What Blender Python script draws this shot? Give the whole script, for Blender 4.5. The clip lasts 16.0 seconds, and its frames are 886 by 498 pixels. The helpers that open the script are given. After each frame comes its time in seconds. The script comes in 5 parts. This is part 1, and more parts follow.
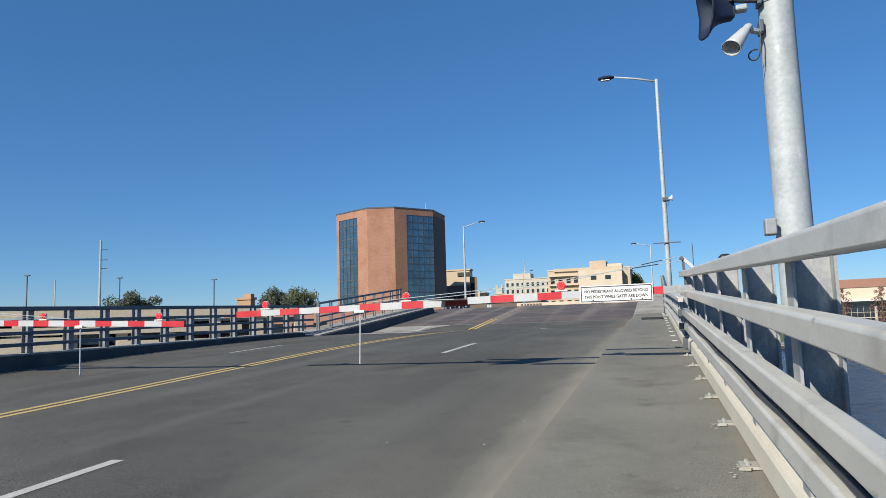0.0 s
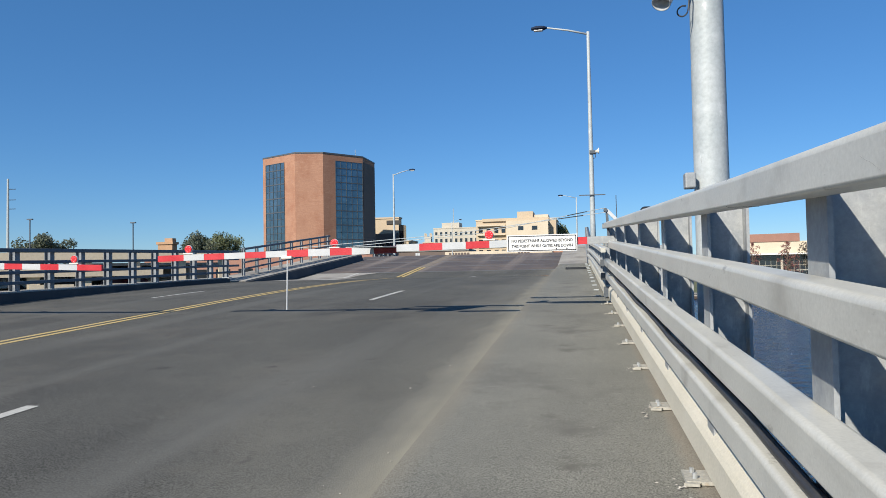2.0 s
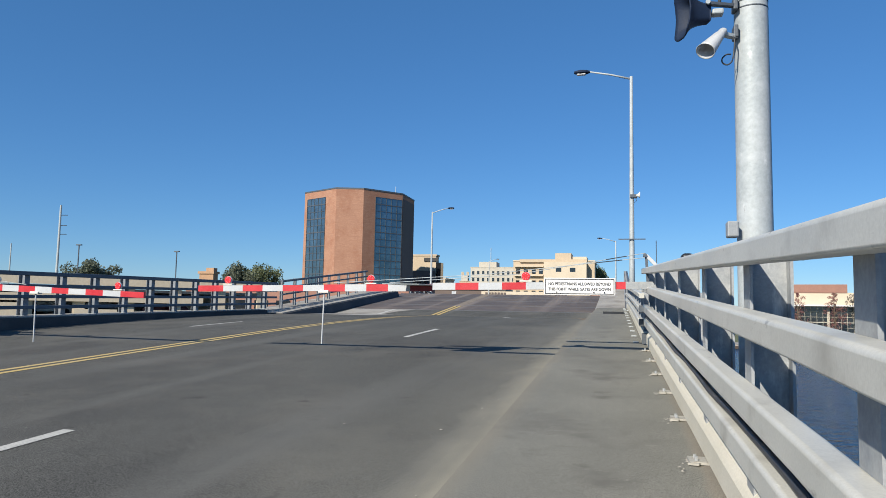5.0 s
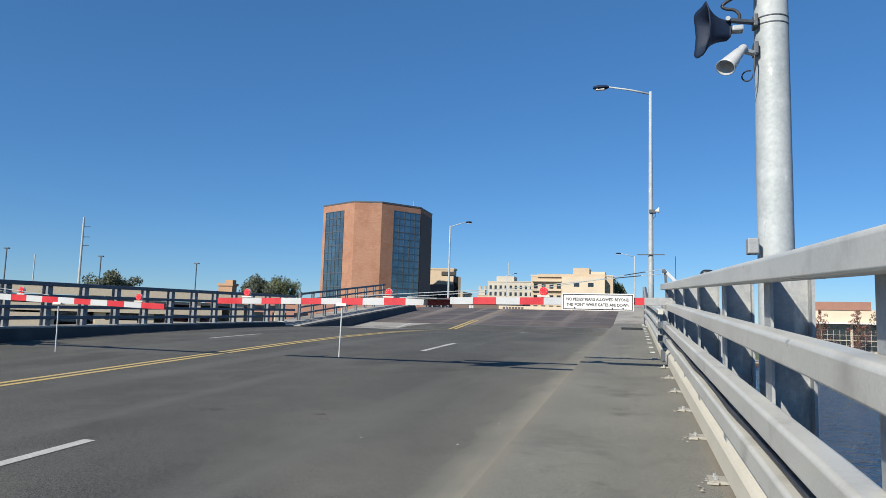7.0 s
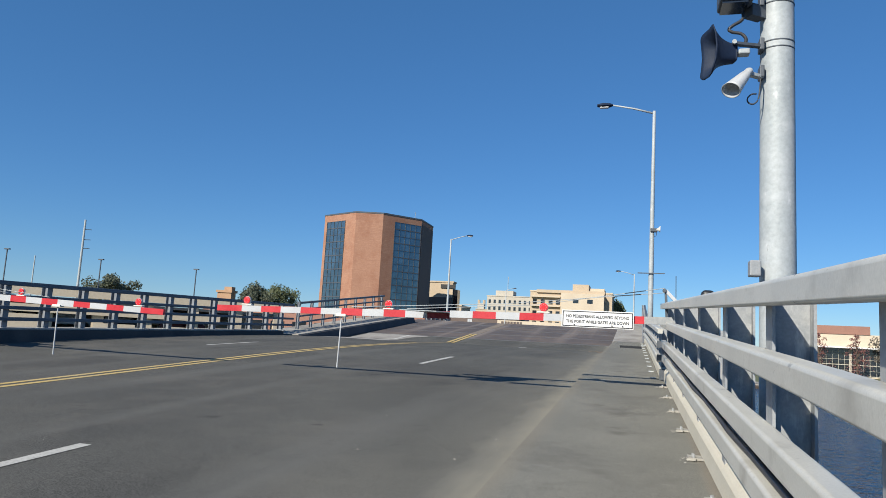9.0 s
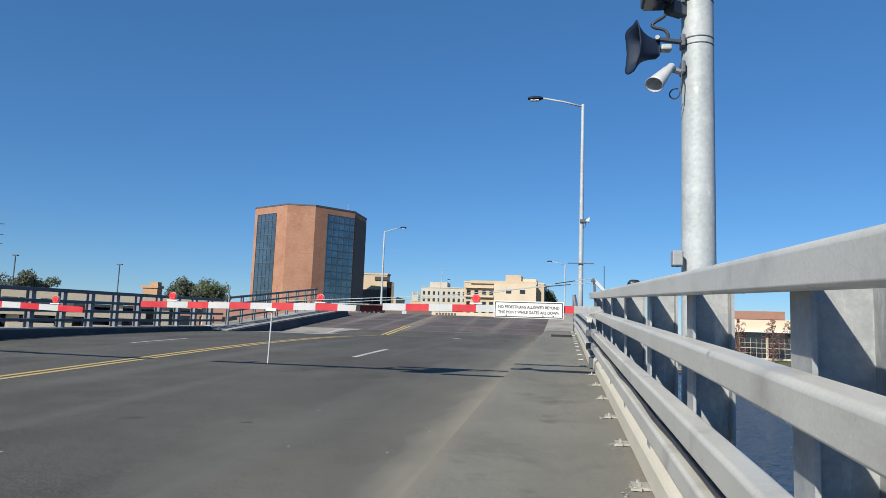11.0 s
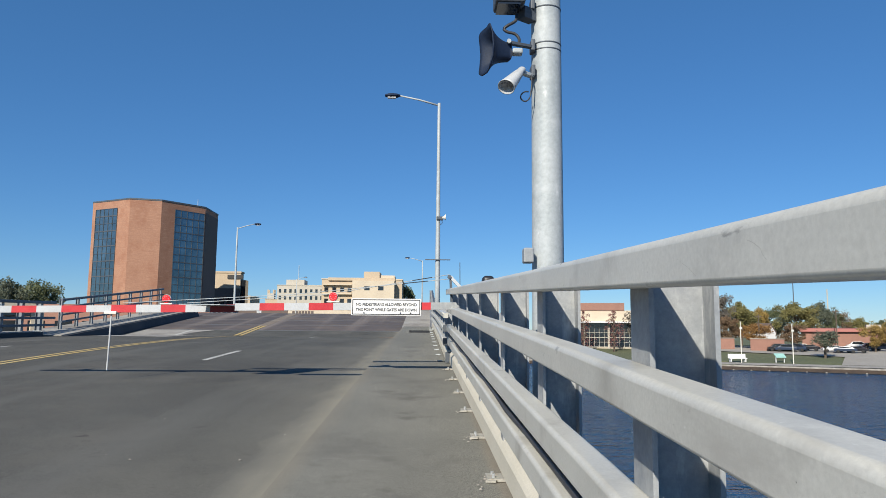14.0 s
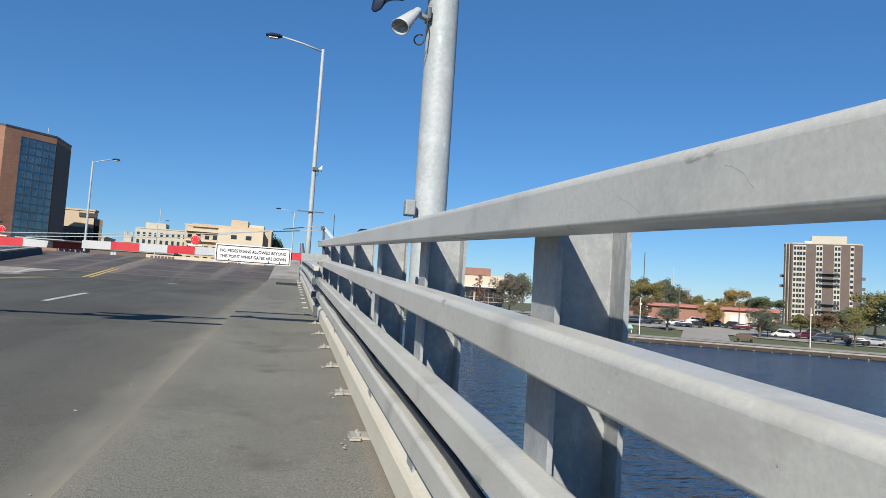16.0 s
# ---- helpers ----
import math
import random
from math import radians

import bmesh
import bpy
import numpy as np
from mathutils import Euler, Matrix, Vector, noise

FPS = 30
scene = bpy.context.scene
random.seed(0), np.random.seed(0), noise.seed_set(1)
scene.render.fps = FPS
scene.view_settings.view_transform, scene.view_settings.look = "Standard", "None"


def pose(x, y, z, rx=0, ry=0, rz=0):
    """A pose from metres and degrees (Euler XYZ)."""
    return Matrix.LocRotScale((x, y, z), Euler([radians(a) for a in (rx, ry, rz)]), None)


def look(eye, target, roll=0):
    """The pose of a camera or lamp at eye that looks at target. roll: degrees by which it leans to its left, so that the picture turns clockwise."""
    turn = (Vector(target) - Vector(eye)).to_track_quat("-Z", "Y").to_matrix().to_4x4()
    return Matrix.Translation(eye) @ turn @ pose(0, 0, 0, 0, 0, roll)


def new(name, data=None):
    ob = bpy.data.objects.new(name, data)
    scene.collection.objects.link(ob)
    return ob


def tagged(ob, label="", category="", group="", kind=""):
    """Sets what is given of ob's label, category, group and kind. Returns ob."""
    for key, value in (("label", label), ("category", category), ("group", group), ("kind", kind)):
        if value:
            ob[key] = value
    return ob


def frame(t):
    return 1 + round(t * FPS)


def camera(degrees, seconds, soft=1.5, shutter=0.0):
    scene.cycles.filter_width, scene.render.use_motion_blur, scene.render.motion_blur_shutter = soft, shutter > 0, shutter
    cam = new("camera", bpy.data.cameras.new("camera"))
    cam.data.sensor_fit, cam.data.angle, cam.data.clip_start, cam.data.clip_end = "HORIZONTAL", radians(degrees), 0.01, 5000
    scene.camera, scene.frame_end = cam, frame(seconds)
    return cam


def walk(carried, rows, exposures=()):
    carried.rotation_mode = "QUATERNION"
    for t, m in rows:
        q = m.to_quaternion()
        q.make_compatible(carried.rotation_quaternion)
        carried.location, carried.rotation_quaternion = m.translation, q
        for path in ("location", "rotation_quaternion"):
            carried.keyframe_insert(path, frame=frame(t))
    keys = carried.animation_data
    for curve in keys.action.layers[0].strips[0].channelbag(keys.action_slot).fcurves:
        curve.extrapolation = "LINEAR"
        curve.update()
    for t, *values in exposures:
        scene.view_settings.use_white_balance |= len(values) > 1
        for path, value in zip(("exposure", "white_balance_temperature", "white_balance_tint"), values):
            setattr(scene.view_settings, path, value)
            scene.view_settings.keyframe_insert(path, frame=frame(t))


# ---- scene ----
cam = camera(64.01, 16.0, soft=0.65)
PATH = [
    (0.0, 0.001, 0.000, 1.214, 96.35, 1.70, 16.96),
    (0.5, -0.003, -0.004, 1.217, 95.99, 0.87, 15.40),
    (1.0, 0.002, -0.015, 1.209, 95.13, 0.82, 14.22),
    (1.5, -0.001, -0.020, 1.205, 93.45, 1.27, 12.62),
    (2.0, -0.000, -0.015, 1.201, 92.04, 1.05, 11.17),
    (2.5, -0.013, -0.017, 1.203, 91.81, 0.20, 10.95),
    (3.0, -0.006, 0.007, 1.210, 92.66, -0.53, 11.89),
    (3.5, -0.012, -0.007, 1.210, 93.56, -0.98, 12.64),
    (4.0, 0.003, -0.006, 1.217, 94.24, -1.06, 13.20),
    (6.5, 0.006, -0.014, 1.216, 95.90, -1.41, 15.05),
    (7.0, 0.005, -0.025, 1.221, 96.22, -1.67, 15.41),
    (7.5, -0.008, -0.030, 1.222, 96.76, -2.36, 15.62),
    (8.0, -0.009, -0.042, 1.225, 97.22, -3.10, 15.62),
    (10.5, -0.013, -0.028, 1.227, 97.14, -2.60, 12.92),
    (11.0, 0.007, -0.008, 1.238, 96.84, -2.10, 10.00),
    (11.5, 0.032, -0.007, 1.230, 96.31, -1.58, 6.28),
    (12.0, -0.011, -0.034, 1.234, 96.06, -1.17, 2.68),
    (12.5, -0.054, -0.080, 1.228, 96.04, -0.90, -0.21),
    (13.0, -0.067, -0.063, 1.226, 96.34, -0.96, -2.45),
    (13.5, -0.045, -0.053, 1.234, 96.67, -0.87, -3.27),
    (14.0, 0.014, 0.035, 1.2545, 96.82, -0.50, -1.32),
    (14.5, 0.076, 0.136, 1.244, 96.43, -1.07, 1.53),
    (15.0, 0.083, 0.222, 1.228, 95.01, -2.17, -1.82),
    (15.5, 0.030, 0.295, 1.221, 93.99, -3.15, -8.16),
    (16.0, -0.002, 0.323, 1.218, 93.88, -3.66, -11.91),
]
EXPOSURES = [(0.0, 0.38), (2.5, 0.45), (4.0, 0.45), (7.0, 0.41), (10.5, 0.38), (12.0, 0.37), (13.0, 0.33), (15.0, 0.34), (16.0, 0.35)]
walk(cam, [(r[0], pose(*r[1:])) for r in PATH], EXPOSURES)

# ---- light ----
SUN_EL, SUN_AZ = radians(32), radians(204.5)
world = bpy.data.worlds.new("sky")
scene.world = world
world.use_nodes = True
wn = world.node_tree
sky = wn.nodes.new("ShaderNodeTexSky")
sky.sky_type = "NISHITA"
sky.sun_disc = False
sky.sun_elevation, sky.sun_rotation = SUN_EL, SUN_AZ
sky.air_density, sky.dust_density, sky.ozone_density = 0.93, 0.0, 6.0
wn.nodes["Background"].inputs["Strength"].default_value = 0.0775
deep = wn.nodes.new("ShaderNodeHueSaturation")
deep.inputs["Saturation"].default_value = 1.12
wn.links.new(sky.outputs["Color"], deep.inputs["Color"])
tint = wn.nodes.new("ShaderNodeMix")
tint.data_type, tint.blend_type = "RGBA", "MULTIPLY"
tint.inputs[0].default_value, tint.inputs[7].default_value = 1.0, (0.86, 0.97, 1.07, 1)
wn.links.new(deep.outputs["Color"], tint.inputs[6])
clear = wn.nodes.new("ShaderNodeMix")
clear.data_type = "RGBA"
clear.inputs[0].default_value, clear.inputs[7].default_value = 0.25, (0.95, 2.95, 6.1, 1)
wn.links.new(tint.outputs[2], clear.inputs[6])
wn.links.new(clear.outputs[2], wn.nodes["Background"].inputs["Color"])
sun = new("sun", bpy.data.lights.new("sun", "SUN"))
sun.data.energy, sun.data.angle, sun.data.color = 5.0, radians(0.53), (1.0, 0.93, 0.8)
to_sun = Vector((math.sin(SUN_AZ) * math.cos(SUN_EL), math.cos(SUN_AZ) * math.cos(SUN_EL), math.sin(SUN_EL)))
sun.matrix_world = look(to_sun * 50, (0, 0, 0))


# ---- materials ----
def surf(name, a, b, scale=2.0, rough=0.6, metal=0.0, fine=60.0, bump=0.1, mix=0.25, stain=None, stain_scale=0.6, low=0.5, high=0.7, spec=0.5, crisp=0.2):
    """Two-scale surface: broad drift from a to b, fine grain, stains with soft edges, relief."""
    m = bpy.data.materials.new(name)
    m.use_nodes = True
    t = m.node_tree
    p = t.nodes["Principled BSDF"]
    co = t.nodes.new("ShaderNodeTexCoord")
    a, b, stain = [tuple(0.88 * v for v in c) if c else None for c in (a, b, stain)]

    def noise_node(s, detail, rough_=0.6):
        n = t.nodes.new("ShaderNodeTexNoise")
        n.inputs["Scale"].default_value, n.inputs["Detail"].default_value, n.inputs["Roughness"].default_value = s, detail, rough_
        t.links.new(co.outputs["Object"], n.inputs["Vector"])
        return n

    def blend(kind, fac, c1, c2):
        n = t.nodes.new("ShaderNodeMix")
        n.data_type, n.blend_type = "RGBA", kind
        for sock, v in ((n.inputs[0], fac), (n.inputs[6], c1), (n.inputs[7], c2)):
            if hasattr(v, "is_linked"):
                t.links.new(v, sock)
            else:
                sock.default_value = v if isinstance(v, float) else (*v, 1)
        return n.outputs[2]

    def ramp(v, lo, hi):
        n = t.nodes.new("ShaderNodeMapRange")
        n.inputs[1].default_value, n.inputs[2].default_value = lo, hi
        t.links.new(v, n.inputs[0])
        return n.outputs[0]

    big, small = noise_node(scale, 4), noise_node(fine, 3, 0.7)
    col = blend("MIX", ramp(big.outputs["Fac"], 0.35, 0.65), a, b)
    g = t.nodes.new("ShaderNodeMapRange")
    g.inputs[1].default_value, g.inputs[2].default_value, g.inputs[3].default_value, g.inputs[4].default_value = 0.5 - crisp, 0.5 + crisp, 1 - mix, 1 + mix
    t.links.new(small.outputs["Fac"], g.inputs[0])
    col = blend("MULTIPLY", 1.0, col, g.outputs[0])
    if stain:
        st = noise_node(stain_scale, 6, 0.65)
        col = blend("MIX", ramp(st.outputs["Fac"], low, high), col, stain)
    t.links.new(col, p.inputs["Base Color"])
    r = t.nodes.new("ShaderNodeMapRange")
    r.inputs[3].default_value, r.inputs[4].default_value = rough * 0.85, min(1, rough * 1.15)
    t.links.new(big.outputs["Fac"], r.inputs[0])
    t.links.new(r.outputs[0], p.inputs["Roughness"])
    p.inputs["Metallic"].default_value = metal
    p.inputs["Specular IOR Level"].default_value = spec
    if bump:
        bn = t.nodes.new("ShaderNodeBump")
        bn.inputs["Strength"].default_value, bn.inputs["Distance"].default_value = bump, 0.5 / fine
        t.links.new(small.outputs["Fac"], bn.inputs["Height"])
        t.links.new(bn.outputs["Normal"], p.inputs["Normal"])
    return m


ASPHALT = surf("asphalt", (0.083, 0.082, 0.076), (0.116, 0.115, 0.105), 0.35, 0.93, fine=95, bump=0.5, mix=0.6, stain=(0.155, 0.147, 0.13), stain_scale=0.5, low=0.5, high=0.78, spec=0.15, crisp=0.1)
WALK = surf("sidewalk_surface", (0.18, 0.177, 0.154), (0.22, 0.216, 0.188), 0.7, 0.9, fine=120, bump=0.35, mix=0.5, stain=(0.15, 0.145, 0.128), stain_scale=1.1, low=0.56, high=0.72, spec=0.25, crisp=0.12)


def gutter(m, x_edge, reach, colour, strength, scale, low=0.85):
    """Dust that gathers along one edge of a surface, thinning out with distance from it in uneven tongues."""
    t = m.node_tree
    p = t.nodes["Principled BSDF"]
    old = p.inputs["Base Color"].links[0].from_socket
    co, sep, nz = t.nodes.new("ShaderNodeTexCoord"), t.nodes.new("ShaderNodeSeparateXYZ"), t.nodes.new("ShaderNodeTexNoise")
    mp = t.nodes.new("ShaderNodeMapping")
    mp.inputs["Scale"].default_value = (1.0, 0.35, 1.0)
    nz.inputs["Scale"].default_value, nz.inputs["Detail"].default_value = scale, 6
    t.links.new(co.outputs["Object"], sep.inputs[0])
    t.links.new(co.outputs["Object"], mp.inputs[0])
    t.links.new(mp.outputs[0], nz.inputs["Vector"])
    near = t.nodes.new("ShaderNodeMapRange")
    near.inputs[1].default_value, near.inputs[2].default_value, near.inputs[3].default_value, near.inputs[4].default_value = x_edge, x_edge + reach, 1.0, 0.0
    t.links.new(sep.outputs["X"], near.inputs[0])
    both = t.nodes.new("ShaderNodeMath")
    both.operation = "MULTIPLY_ADD"
    both.inputs[1].default_value = 1.5
    t.links.new(near.outputs[0], both.inputs[0])
    t.links.new(nz.outputs["Fac"], both.inputs[2])
    cut = t.nodes.new("ShaderNodeMapRange")
    cut.inputs[1].default_value, cut.inputs[2].default_value, cut.inputs[4].default_value = low, low + 1.0, strength
    t.links.new(both.outputs[0], cut.inputs[0])
    gate = t.nodes.new("ShaderNodeMath")
    gate.operation = "MULTIPLY"
    lim = t.nodes.new("ShaderNodeMath")
    lim.operation = "GREATER_THAN"
    lim.inputs[1].default_value = 0.001
    t.links.new(near.outputs[0], lim.inputs[0])
    t.links.new(cut.outputs[0], gate.inputs[0])
    t.links.new(lim.outputs[0], gate.inputs[1])
    x = t.nodes.new("ShaderNodeMix")
    x.data_type = "RGBA"
    x.inputs[7].default_value = (*colour, 1)
    t.links.new(gate.outputs[0], x.inputs[0])
    t.links.new(old, x.inputs[6])
    t.links.new(x.outputs[2], p.inputs["Base Color"])


def scuffs(m, colour, scale, lo, hi, stretch=(1, 1, 1)):
    """Small hard-edged marks: chips, scrapes, drips."""
    t = m.node_tree
    p = t.nodes["Principled BSDF"]
    old = p.inputs["Base Color"].links[0].from_socket
    co, mp, nz = t.nodes.new("ShaderNodeTexCoord"), t.nodes.new("ShaderNodeMapping"), t.nodes.new("ShaderNodeTexNoise")
    mp.inputs["Scale"].default_value = stretch
    nz.inputs["Scale"].default_value, nz.inputs["Detail"].default_value, nz.inputs["Roughness"].default_value = scale, 7, 0.7
    t.links.new(co.outputs["Object"], mp.inputs[0])
    t.links.new(mp.outputs[0], nz.inputs["Vector"])
    r = t.nodes.new("ShaderNodeMapRange")
    r.inputs[1].default_value, r.inputs[2].default_value, r.inputs[4].default_value = lo, hi, 0.85
    t.links.new(nz.outputs["Fac"], r.inputs[0])
    x = t.nodes.new("ShaderNodeMix")
    x.data_type = "RGBA"
    x.inputs[7].default_value = (*colour, 1)
    t.links.new(r.outputs[0], x.inputs[0])
    t.links.new(old, x.inputs[6])
    t.links.new(x.outputs[2], p.inputs["Base Color"])


scuffs(WALK, (0.1, 0.096, 0.085), 5.0, 0.66, 0.69, (0.7, 1.6, 1))
scuffs(WALK, (0.27, 0.26, 0.23), 3.6, 0.63, 0.7, (0.4, 2.2, 1))
scuffs(WALK, (0.12, 0.115, 0.1), 1.3, 0.62, 0.7)
scuffs(WALK, (0.26, 0.25, 0.22), 7.0, 0.68, 0.73)
scuffs(ASPHALT, (0.05, 0.049, 0.047), 2.0, 0.635, 0.68)
scuffs(ASPHALT, (0.06, 0.057, 0.05), 9.0, 0.62, 0.69, (0.7, 1.3, 1))
scuffs(ASPHALT, (0.2, 0.195, 0.18), 9.0, 0.7, 0.74)
gutter(ASPHALT, -1.0, -2.4, (0.21, 0.203, 0.172), 0.45, 1.0, 0.9)
gutter(ASPHALT, -1.0, -0.65, (0.295, 0.277, 0.22), 0.95, 3.2, 0.8)
gutter(ASPHALT, -1.0, -0.05, (0.11, 0.095, 0.07), 0.8, 9.0, 1.2)
gutter(WALK, -1.0, 0.3, (0.24, 0.212, 0.162), 0.55, 2.2, 1.2)
gutter(WALK, 0.52, -0.12, (0.24, 0.2, 0.155), 0.5, 14.0, 1.2)
CONC = surf("concrete", (0.3, 0.28, 0.25), (0.4, 0.38, 0.34), 0.8, 0.85, fine=30, bump=0.2, stain=(0.2, 0.18, 0.16))
# Kerb concrete with the shade of its face put into a near-black colour.
KERB_SHADE = surf("shaded_concrete", (0.05, 0.052, 0.058), (0.08, 0.08, 0.084), 0.8, 0.9, fine=25, mix=0.3, stain=(0.11, 0.105, 0.1), stain_scale=0.7, low=0.55, high=0.75)
LEAF = surf("deck_plates", (0.088, 0.073, 0.066), (0.13, 0.107, 0.095), 0.6, 0.75, fine=25, bump=0.3, mix=0.25, stain=(0.17, 0.13, 0.1), stain_scale=0.35, low=0.55, high=0.7)
TYRE_MARK = surf("worn_track", (0.2, 0.165, 0.13), (0.26, 0.21, 0.16), 1.2, 0.85, fine=25, mix=0.3)
YELLOW = surf("yellow_paint", (0.57, 0.41, 0.14), (0.5, 0.385, 0.18), 1.5, 0.8, fine=40, mix=0.25, stain=(0.2, 0.15, 0.08), stain_scale=3, low=0.6, high=0.75)
WHITE_LINE = surf("white_line_paint", (0.44, 0.43, 0.4), (0.55, 0.54, 0.5), 2, 0.8, fine=40, mix=0.2, stain=(0.25, 0.24, 0.22), stain_scale=4, low=0.6, high=0.75)
RAIL = surf("rail_paint", (0.52, 0.517, 0.477), (0.6, 0.594, 0.546), 1.3, 0.42, fine=90, bump=0.06, mix=0.08, stain=(0.38, 0.37, 0.335), stain_scale=2.2, low=0.56, high=0.75, spec=0.5)

PLATE = surf("painted_plate", (0.33, 0.32, 0.285), (0.45, 0.43, 0.38), 6, 0.7, fine=60, mix=0.2, stain=(0.3, 0.22, 0.14), stain_scale=9, low=0.6, high=0.75)
RAIL_BASE = surf("rail_base_paint", (0.6, 0.56, 0.455), (0.66, 0.62, 0.52), 1.3, 0.6, fine=70, mix=0.1, stain=(0.36, 0.26, 0.13), stain_scale=1.6, low=0.62, high=0.75)
POST = surf("galvanised_post", (0.29, 0.31, 0.33), (0.385, 0.395, 0.395), 4, 0.58, 0.1, fine=50, bump=0.08, mix=0.12, stain=(0.24, 0.26, 0.28), stain_scale=6)
GALV = surf("galvanised_pole", (0.36, 0.4, 0.42), (0.455, 0.49, 0.507), 2.6, 0.62, 0.08, fine=30, bump=0.05, mix=0.12, stain=(0.5, 0.535, 0.55), stain_scale=5, low=0.55, high=0.7)
DARK_STEEL = surf("dark_steel", (0.075, 0.09, 0.11), (0.1, 0.115, 0.135), 3, 0.55, 0.2, fine=40, mix=0.15)
BLUE_RAIL = surf("blue_grey_rail", (0.08, 0.1, 0.125), (0.11, 0.13, 0.16), 3, 0.55, 0.1, fine=40, mix=0.12)
scuffs(RAIL, (0.24, 0.235, 0.215), 8.0, 0.63, 0.69, (1, 0.5, 1.6))
scuffs(RAIL, (0.09, 0.085, 0.08), 26.0, 0.69, 0.72)
scuffs(RAIL, (0.4, 0.39, 0.36), 3.0, 0.56, 0.72, (1, 0.5, 2))
scuffs(RAIL, (0.66, 0.66, 0.62), 16.0, 0.66, 0.73, (1, 0.6, 1))
scuffs(RAIL_BASE, (0.3, 0.19, 0.09), 3.0, 0.66, 0.74)
scuffs(GALV, (0.2, 0.2, 0.2), 7.0, 0.66, 0.7, (1, 1, 0.35))
scuffs(GALV, (0.6, 0.62, 0.63), 6.0, 0.6, 0.7, (1, 1, 0.5))
scuffs(POST, (0.22, 0.19, 0.16), 9.0, 0.67, 0.71)
scuffs(POST, (0.55, 0.56, 0.56), 5.0, 0.58, 0.72, (1.5, 1.5, 0.4))
BLACK = surf("black_plastic", (0.012, 0.014, 0.018), (0.02, 0.022, 0.027), 5, 0.4, fine=60, mix=0.2)
CABLE = surf("cable_sheath", (0.03, 0.03, 0.035), (0.05, 0.05, 0.052), 5, 0.5, fine=60, mix=0.2)
NAVY = surf("navy_plastic", (0.012, 0.022, 0.05), (0.018, 0.03, 0.06), 5, 0.6, fine=60, mix=0.15, spec=0.2)
CREAM_PAINT = surf("cream_paint", (0.72, 0.7, 0.62), (0.78, 0.76, 0.69), 4, 0.5, fine=60, mix=0.06)
WHITE = surf("white_paint", (0.47, 0.49, 0.51), (0.54, 0.555, 0.57), 2.5, 0.45, fine=60, mix=0.08, stain=(0.5, 0.5, 0.5), stain_scale=3, low=0.62, high=0.8)
RED = surf("red_reflective", (0.5, 0.02, 0.03), (0.58, 0.035, 0.045), 3, 0.4, fine=60, mix=0.12)
RED_LENS = surf("red_lens", (0.7, 0.02, 0.03), (0.8, 0.05, 0.05), 20, 0.2, fine=90, mix=0.2)
SIGN_WHITE = surf("sign_white", (0.74, 0.75, 0.76), (0.8, 0.8, 0.8), 4, 0.4, fine=60, mix=0.04)
INK = surf("sign_black", (0.012, 0.012, 0.014), (0.02, 0.02, 0.022), 4, 0.5, fine=60, mix=0.1)
BRICK = surf("orange_brick", (0.36, 0.185, 0.12), (0.41, 0.22, 0.145), 0.25, 0.85, fine=4, bump=0.1, mix=0.11, stain=(0.31, 0.14, 0.085), stain_scale=0.35)
STAIR_BRICK = surf("tan_brick", (0.4, 0.24, 0.14), (0.46, 0.29, 0.18), 0.4, 0.85, fine=6, mix=0.12)
BRICK_B = surf("red_brick", (0.28, 0.145, 0.11), (0.33, 0.175, 0.13), 0.3, 0.85, fine=6, mix=0.14)
scuffs(BRICK, (0.29, 0.15, 0.1), 1.3, 0.5, 0.62, (0.5, 0.5, 6))
scuffs(BRICK, (0.44, 0.25, 0.17), 1.7, 0.55, 0.68, (0.5, 0.5, 7))
TAN = surf("tan_render", (0.49, 0.392, 0.28), (0.54, 0.435, 0.315), 0.2, 0.85, fine=4, mix=0.08)
CREAM_WALL = surf("cream_block", (0.57, 0.483, 0.37), (0.63, 0.54, 0.415), 0.2, 0.85, fine=4, mix=0.08)
PALE = surf("pale_stone", (0.47, 0.43, 0.36), (0.53, 0.49, 0.42), 0.15, 0.85, fine=3, mix=0.1)
ROOF_RED = surf("red_metal_roof", (0.29, 0.085, 0.065), (0.34, 0.1, 0.08), 0.3, 0.6, fine=5, mix=0.1)
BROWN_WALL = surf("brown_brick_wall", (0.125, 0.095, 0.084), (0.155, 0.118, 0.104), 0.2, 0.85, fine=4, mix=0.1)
ROOF_GREY = surf("roof_membrane", (0.2, 0.2, 0.2), (0.26, 0.26, 0.25), 0.3, 0.9, fine=4, mix=0.1)
GRASS = surf("grass", (0.1, 0.115, 0.055), (0.13, 0.142, 0.07), 0.06, 0.95, fine=1.5, bump=0.3, mix=0.3, stain=(0.13, 0.12, 0.07), stain_scale=0.03, low=0.55, high=0.7)
PAVE = surf("parking_asphalt", (0.32, 0.3, 0.265), (0.38, 0.355, 0.315), 0.1, 0.9, fine=2, mix=0.1)
BARK = surf("bark", (0.1, 0.075, 0.055), (0.15, 0.115, 0.085), 3, 0.9, fine=14, bump=0.4, mix=0.25)
TIMBER = surf("quay_timber", (0.045, 0.033, 0.027), (0.08, 0.058, 0.045), 0.6, 0.9, fine=8, bump=0.3, mix=0.3)
TYRE = surf("tyre_rubber", (0.02, 0.02, 0.02), (0.03, 0.03, 0.03), 5, 0.8, fine=40, mix=0.1)


def glass_dark(name, tint, metal=0.0):
    m = surf(name, tint, tuple(c * 1.5 for c in tint), 0.15, 0.08, metal, fine=0.8, bump=0.02, mix=0.2, spec=0.9)
    return m


